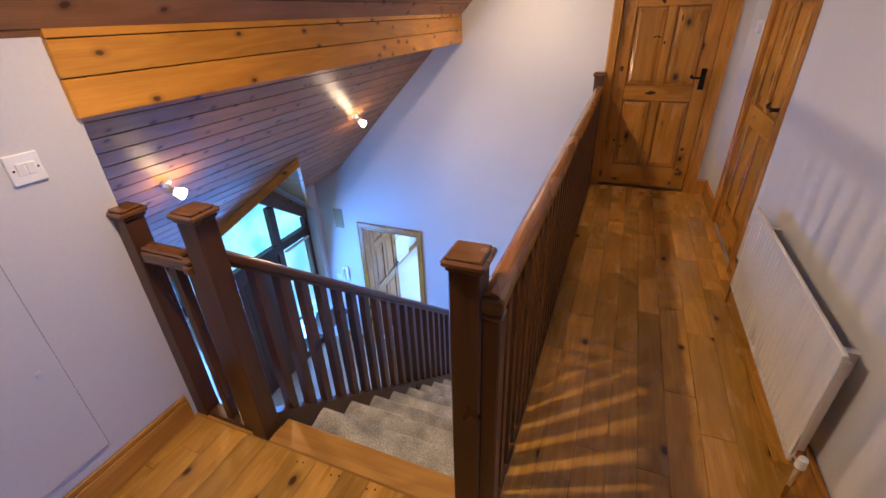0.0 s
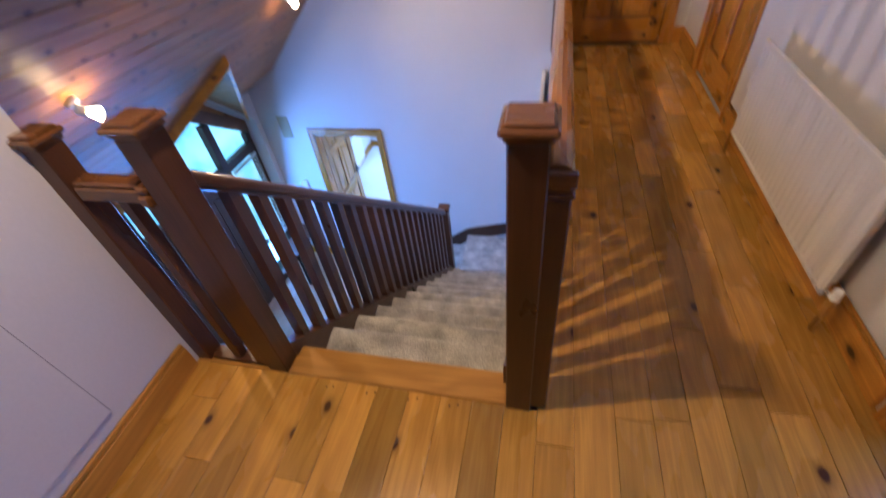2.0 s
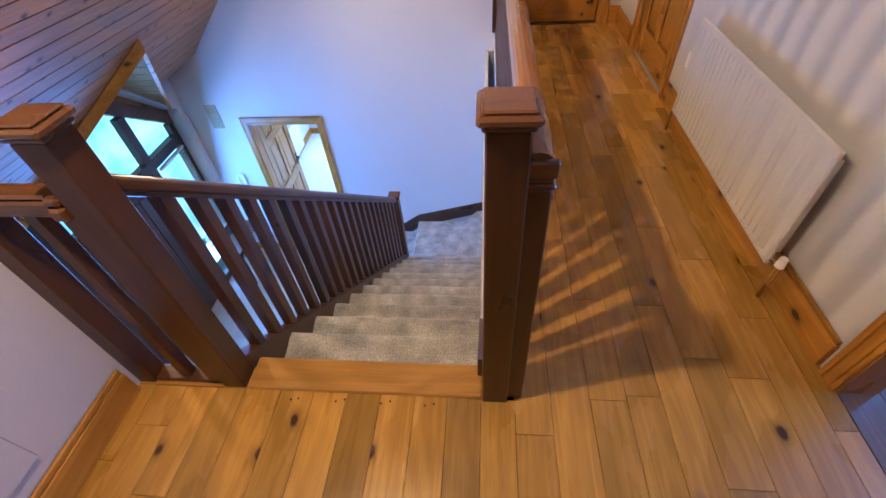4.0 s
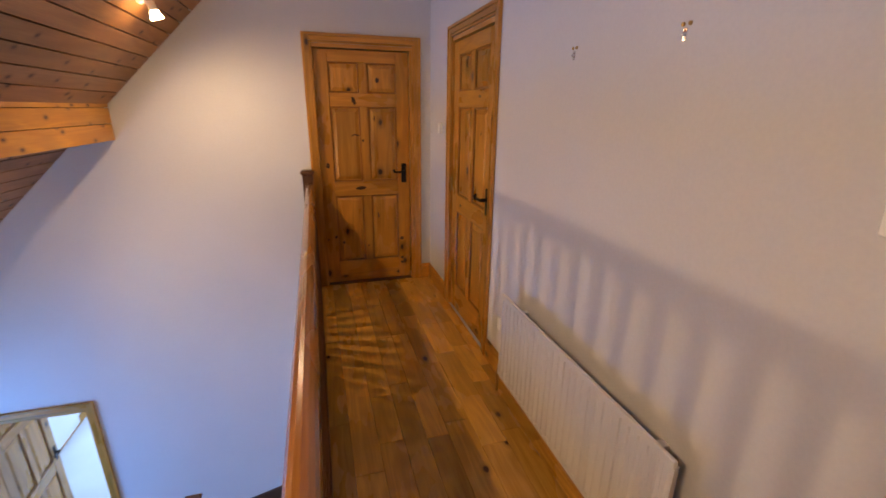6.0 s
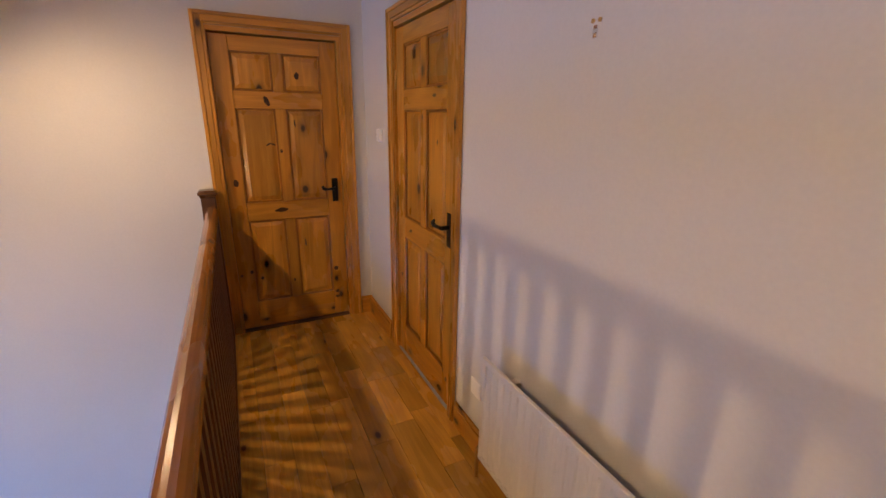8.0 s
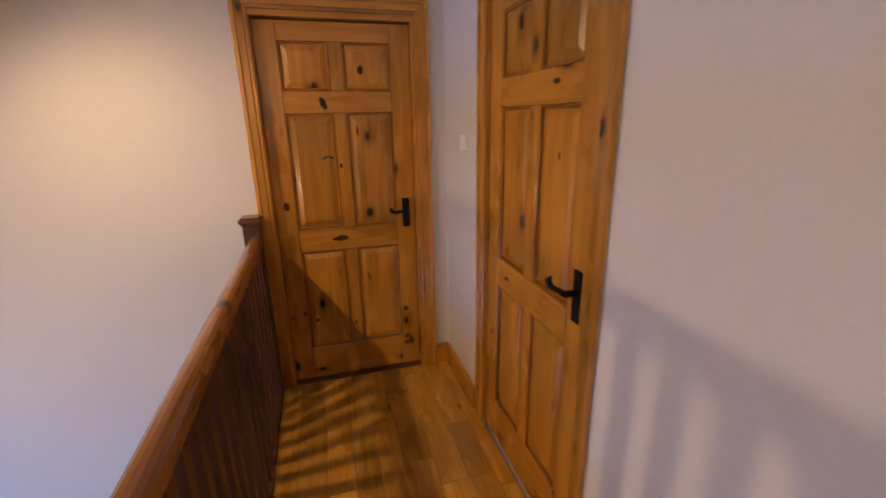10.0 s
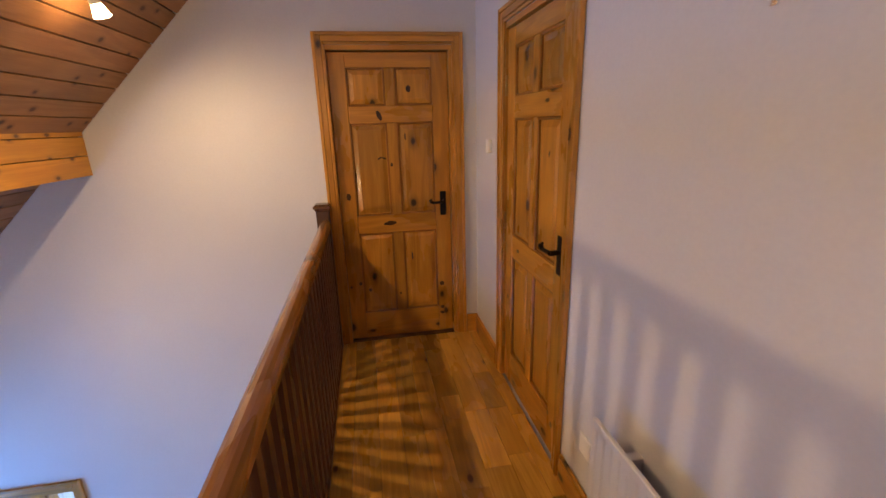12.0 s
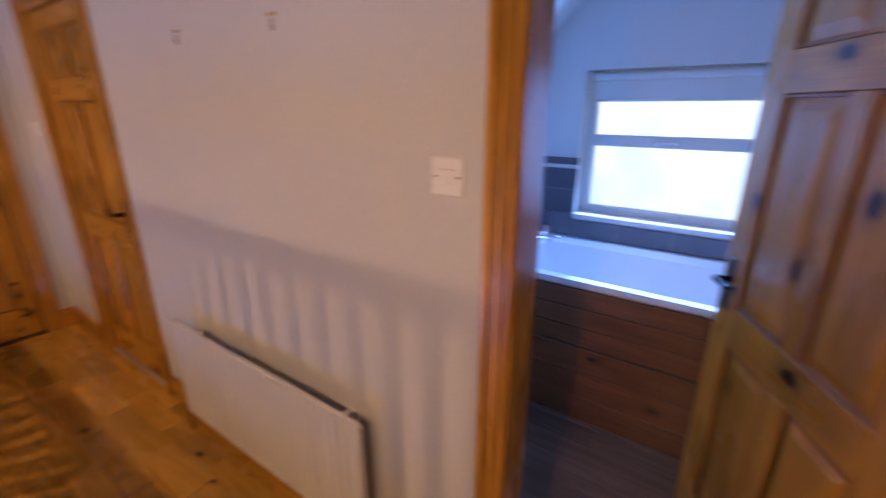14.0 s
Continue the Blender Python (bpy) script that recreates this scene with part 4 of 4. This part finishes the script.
# ---- bathroom ----
BW = 2.62
wall_box("wall_bathroom", [(BW, BW + 0.16, -0.6, 0.445, -0.2, 2.6), (BW, BW + 0.16, 1.335, 1.74, -0.2, 2.6), (BW, BW + 0.16, 0.445, 1.335, -0.2, 0.893), (BW, BW + 0.16, 0.445, 1.335, 1.72, 2.6),
                           (XR + 0.12, BW, 1.62, 1.74, -0.2, 2.6), (XR + 0.12, BW, -0.72, -0.6, -0.2, 2.6)], "pale painted bathroom wall")
structure("floor_bathroom_slab", boxes((XR, BW + 0.16, -0.72, 1.74, -0.22, -0.022)), PAINT, "bathroom floor base", "floor")
structure("ceiling_bathroom", boxes((XR + 0.12, BW, -0.6, 1.62, 2.42, 2.5)), WHITE, "white bathroom ceiling", "ceiling")
structure("ceiling_bathroom_slope", slab([(XR + 0.12, 1.62, 1.90), (BW, 1.62, 1.90), (BW, 1.10, 2.42), (XR + 0.12, 1.10, 2.42)], 0.03), WHITE, "sloping white bathroom ceiling", "ceiling")


def bath_window():
    e = thing("window_2", pose(BW + 0.10, 0.890, 0.893), "white frosted bathroom window with two lights", "window", kind="structure")
    w, h = 0.445, 0.827
    for r in ((-w, -w + 0.05, 0, h), (w - 0.05, w, 0, h), (-w + 0.05, w - 0.05, 0, 0.05), (-w + 0.05, w - 0.05, h - 0.05, h), (-w + 0.05, w - 0.05, 0.41, 0.475)):
        part("window_frame", boxes((0.0, 0.05, r[0], r[1], r[2], r[3]), bevel=0.004), UPVC, e)
    for z0, z1 in ((0.05, 0.41), (0.475, h - 0.05)):
        part("pane", boxes((0.022, 0.028, -w + 0.05, w - 0.05, z0, z1)), FROSTED, e).visible_shadow = False
    part("window_sill", boxes((-0.125, -0.001, -w - 0.005, w + 0.005, -0.02, 0.008), bevel=0.004), UPVC, e)
    part("catch", boxes((-0.02, 0.0, -0.05, 0.05, 0.425, 0.445), bevel=0.003), CHROME, e)
    b = thing("roller_blind", pose(BW + 0.05, 0.890, 1.715), "pale roller blind drawn part way down", "blind")
    part("roll", rod(bmesh.new(), (0, -0.42, -0.03), (0, 0.42, -0.03), 0.022, seg=16), FABRIC, b)
    part("cloth", boxes((0.018, 0.021, -0.41, 0.41, -0.15, -0.03)), FABRIC, b)
    part("bottom_bar", boxes((0.013, 0.026, -0.412, 0.412, -0.163, -0.148), bevel=0.003), FABRIC, b)


bath_window()


def bathtub():
    x0, x1, y0, y1, zt = 1.90, BW, -0.10, 1.60, 0.75
    e = thing("bathtub", pose((x0 + x1) / 2, (y0 + y1) / 2, 0), "white built-in bath with stained pine panelling", "bath")
    hx, hy = (x1 - x0) / 2, (y1 - y0) / 2
    bm = bmesh.new()
    rings = []
    for inset, z in ((0.0, zt - 0.03), (0.0, zt), (0.05, zt), (0.075, zt - 0.03), (0.12, zt - 0.38), (0.2, zt - 0.42)):
        ring = []
        for cx, cy, a0 in ((1, 1, 0), (-1, 1, 90), (-1, -1, 180), (1, -1, 270)):
            r = 0.005 if inset < 0.01 else 0.09
            for j in range(5):
                a = radians(a0 + 22.5 * j)
                ring.append(bm.verts.new((cx * (hx - inset - r) + r * math.cos(a), cy * (hy - inset - r) + r * math.sin(a), z)))
        rings.append(ring)
    for a, b in zip(rings, rings[1:]):
        for i in range(len(a)):
            bm.faces.new((a[i], a[(i + 1) % len(a)], b[(i + 1) % len(a)], b[i]))
    bm.faces.new(rings[-1])
    bmesh.ops.recalc_face_normals(bm, faces=bm.faces)
    part("tub", bm, ACRYLIC, e, "white acrylic tub")
    z = 0.0
    for h in (0.135, 0.135, 0.135, 0.012, 0.10, 0.10, 0.096):
        proud = 0.022 if h < 0.05 else 0.012
        part("panel_board", boxes((-hx - proud + 0.012, -hx + 0.012, -hy, hy, z, z + h - 0.003), bevel=0.003), BATH_PINE, e)
        z += h
    t = thing("bath_tap", pose(2.30, 1.42, zt), "chrome bath mixer tap on the rim", "tap")
    for x in (-0.08, 0.08):
        part("pillar", rod(bmesh.new(), (x, 0, 0), (x, 0, 0.07), 0.017, 0.014), CHROME, t)
        part("tap_head", rod(bmesh.new(), (x, 0, 0.07), (x, 0, 0.115), 0.026, 0.022, 8), CHROME, t)
    bm = rod(bmesh.new(), (-0.08, 0, 0.055), (0.08, 0, 0.055), 0.014)
    rod(bm, (0, 0, 0.055), (0, -0.11, 0.075), 0.014)
    rod(bm, (0, -0.11, 0.08), (0, -0.115, 0.045), 0.013)
    part("spout", bm, CHROME, t)


bathtub()


def bath_tiles():
    """Slate tiles over the bath, a dark border and a white bead on top."""
    w = tagged(part("tile_bed", boxes((BW - 0.004, BW, -0.6, 0.476, 0.74, 1.17), (BW - 0.004, BW, 0.476, 1.337, 0.74, 0.862), (BW - 0.004, BW, 1.337, 1.62, 0.74, 1.17), (XR + 0.125, BW - 0.004, 1.616, 1.62, 0.74, 1.17)), GROUT), "slate grey bathroom wall tiling with pale joints", "tiling", kind="structure")
    for y0, y1, top in ((-0.6, 0.476, 1.17), (0.476, 1.337, 0.862), (1.337, 1.61, 1.17)):
        z = 0.755
        while z < top - 0.02:
            h = min(0.145, top - z)
            y = y0
            while y < y1 - 0.01:
                q = min(0.30, y1 - y)
                part("tile", boxes((BW - 0.011, BW - 0.0035, y, y + q - 0.004, z, z + h - 0.004)), TILE, w)
                y += 0.30
            z += 0.145
    x = XR + 0.13
    while x < BW - 0.02:
        q = min(0.30, BW - 0.012 - x)
        for i in range(3):
            part("tile", boxes((x, x + q - 0.004, 1.609, 1.6165, 0.755 + 0.145 * i, 0.896 + 0.145 * i)), TILE, w)
        x += 0.30
    part("bead", boxes((BW - 0.014, BW, 1.337, 1.606, 1.172, 1.192), (BW - 0.014, BW, -0.6, 0.476, 1.172, 1.192), (XR + 0.125, BW, 1.606, 1.62, 1.172, 1.192), bevel=0.003), UPVC, w, "white bead")
    part("border", boxes((BW - 0.011, BW, 1.337, 1.608, 1.193, 1.235), (BW - 0.011, BW, -0.6, 0.476, 1.193, 1.235), (XR + 0.125, BW, 1.608, 1.62, 1.193, 1.235)), TILE, w)


bath_tiles()

# ---- outside ----
structure("ground", boxes((-400, 400, -400, 400, G - 0.7, G - 0.4)), surface("wet_tarmac", (0.10, 0.10, 0.10), 0.8, fine=8, vary=0.2), "grey paved ground outside", "ground")
structure("backdrop_porch", boxes((-5.1, -5.0, -3, 9, G - 0.4, 3)), OUTSIDE, "pale overcast distance beyond the porch", "backdrop")
structure("backdrop_bath", boxes((3.6, 3.7, -2, 4, -0.5, 4)), OVERCAST, "pale overcast sky beyond the bathroom", "backdrop")
structure("backdrop_side_room", boxes((-6, 1, 8.9, 9.0, G - 0.4, 2)), OUTSIDE, "pale overcast distance beyond the side room", "backdrop")

# ---- floor planks ----


def planks():
    rng = random.Random(7)
    floor = tagged(part("floor_landing", boxes((-0.235, XR, YB, YF, -0.0215, -0.0165), (XL, -0.235, YB, 0.82, -0.0215, -0.0165)), DARKGAP), "varnished oak plank floor in mixed tones with worn seams", "floor", kind="structure")

    def run(x0, x1, y0, y1):
        y = y0 - rng.uniform(0.0, 0.5)
        while y < y1:
            n = y + rng.choice((0.36, 0.42, 0.55, 0.68, 0.85, 1.05))
            a, b = max(y, y0), min(n, y1)
            if b - a > 0.03:
                o = part("plank", boxes((x0 + 0.0006, x1 - 0.0006, a + 0.0006, b - 0.0006, -0.0163, rng.uniform(-0.0008, 0.0)), bevel=0.0009), OAK, floor)
            y = n
    x = -0.21
    while x < XR + 0.1:
        w = rng.choice((0.112, 0.12, 0.12, 0.13))
        run(x, min(x + w, XR + 0.0), YB, YF)
        x += w
        if x > XR - 0.03:
            break
    run(-0.245, -0.21, 0.90, YF)
    x = -0.21
    while x > XL + 0.01:
        w = rng.choice((0.112, 0.12, 0.13))
        run(max(x - w, XL), x, YB, 0.818)
        x -= w
    part("nosing_plank", boxes((-1.155, -0.316, 0.819, 0.945, -0.0225, 0.004), bevel=0.006), OAK_X, floor)
    part("nosing_plank", boxes((XL, -1.155, 0.819, 0.90, -0.0163, 0.0), bevel=0.001), OAK_X, floor)
    part("nosing_plank", boxes((-0.316, -0.2465, 0.819, 0.90, -0.0163, 0.0), bevel=0.001), OAK_X, floor)
    pins = bmesh.new()
    for x in (-0.98, -0.955, -0.82, -0.79, -0.66, -0.63, -0.51, -0.48):
        rod(pins, (x, 0.795 + 0.01 * math.sin(x * 40), -0.004), (x, 0.795 + 0.01 * math.sin(x * 40), 0.0008), 0.004, seg=8)
    part("nail_heads", pins, DARKGAP, floor)
    bath = tagged(part("floor_bathroom", boxes((XR + 0.001, BW, -0.6, 1.62, -0.0215, -0.0165)), DARKGAP), "dark glossy plank floor of the bathroom", "floor", kind="structure")
    x = XR + 0.002
    while x < 1.92:
        y = -0.6
        while y < 1.62:
            n = min(y + rng.choice((0.6, 0.9, 1.2)), 1.62)
            part("plank", boxes((x, x + 0.128, y, n - 0.001, -0.0163, 0.0), bevel=0.0009), BATH_FLOOR, bath)
            y = n
        x += 0.13


BATH_FLOOR = wood("bathroom_laminate", (0.20, 0.13, 0.09), (0.11, 0.065, 0.045), "y", 0.14, 0.0, 0.15, coat=0.6, depth="x")
planks()
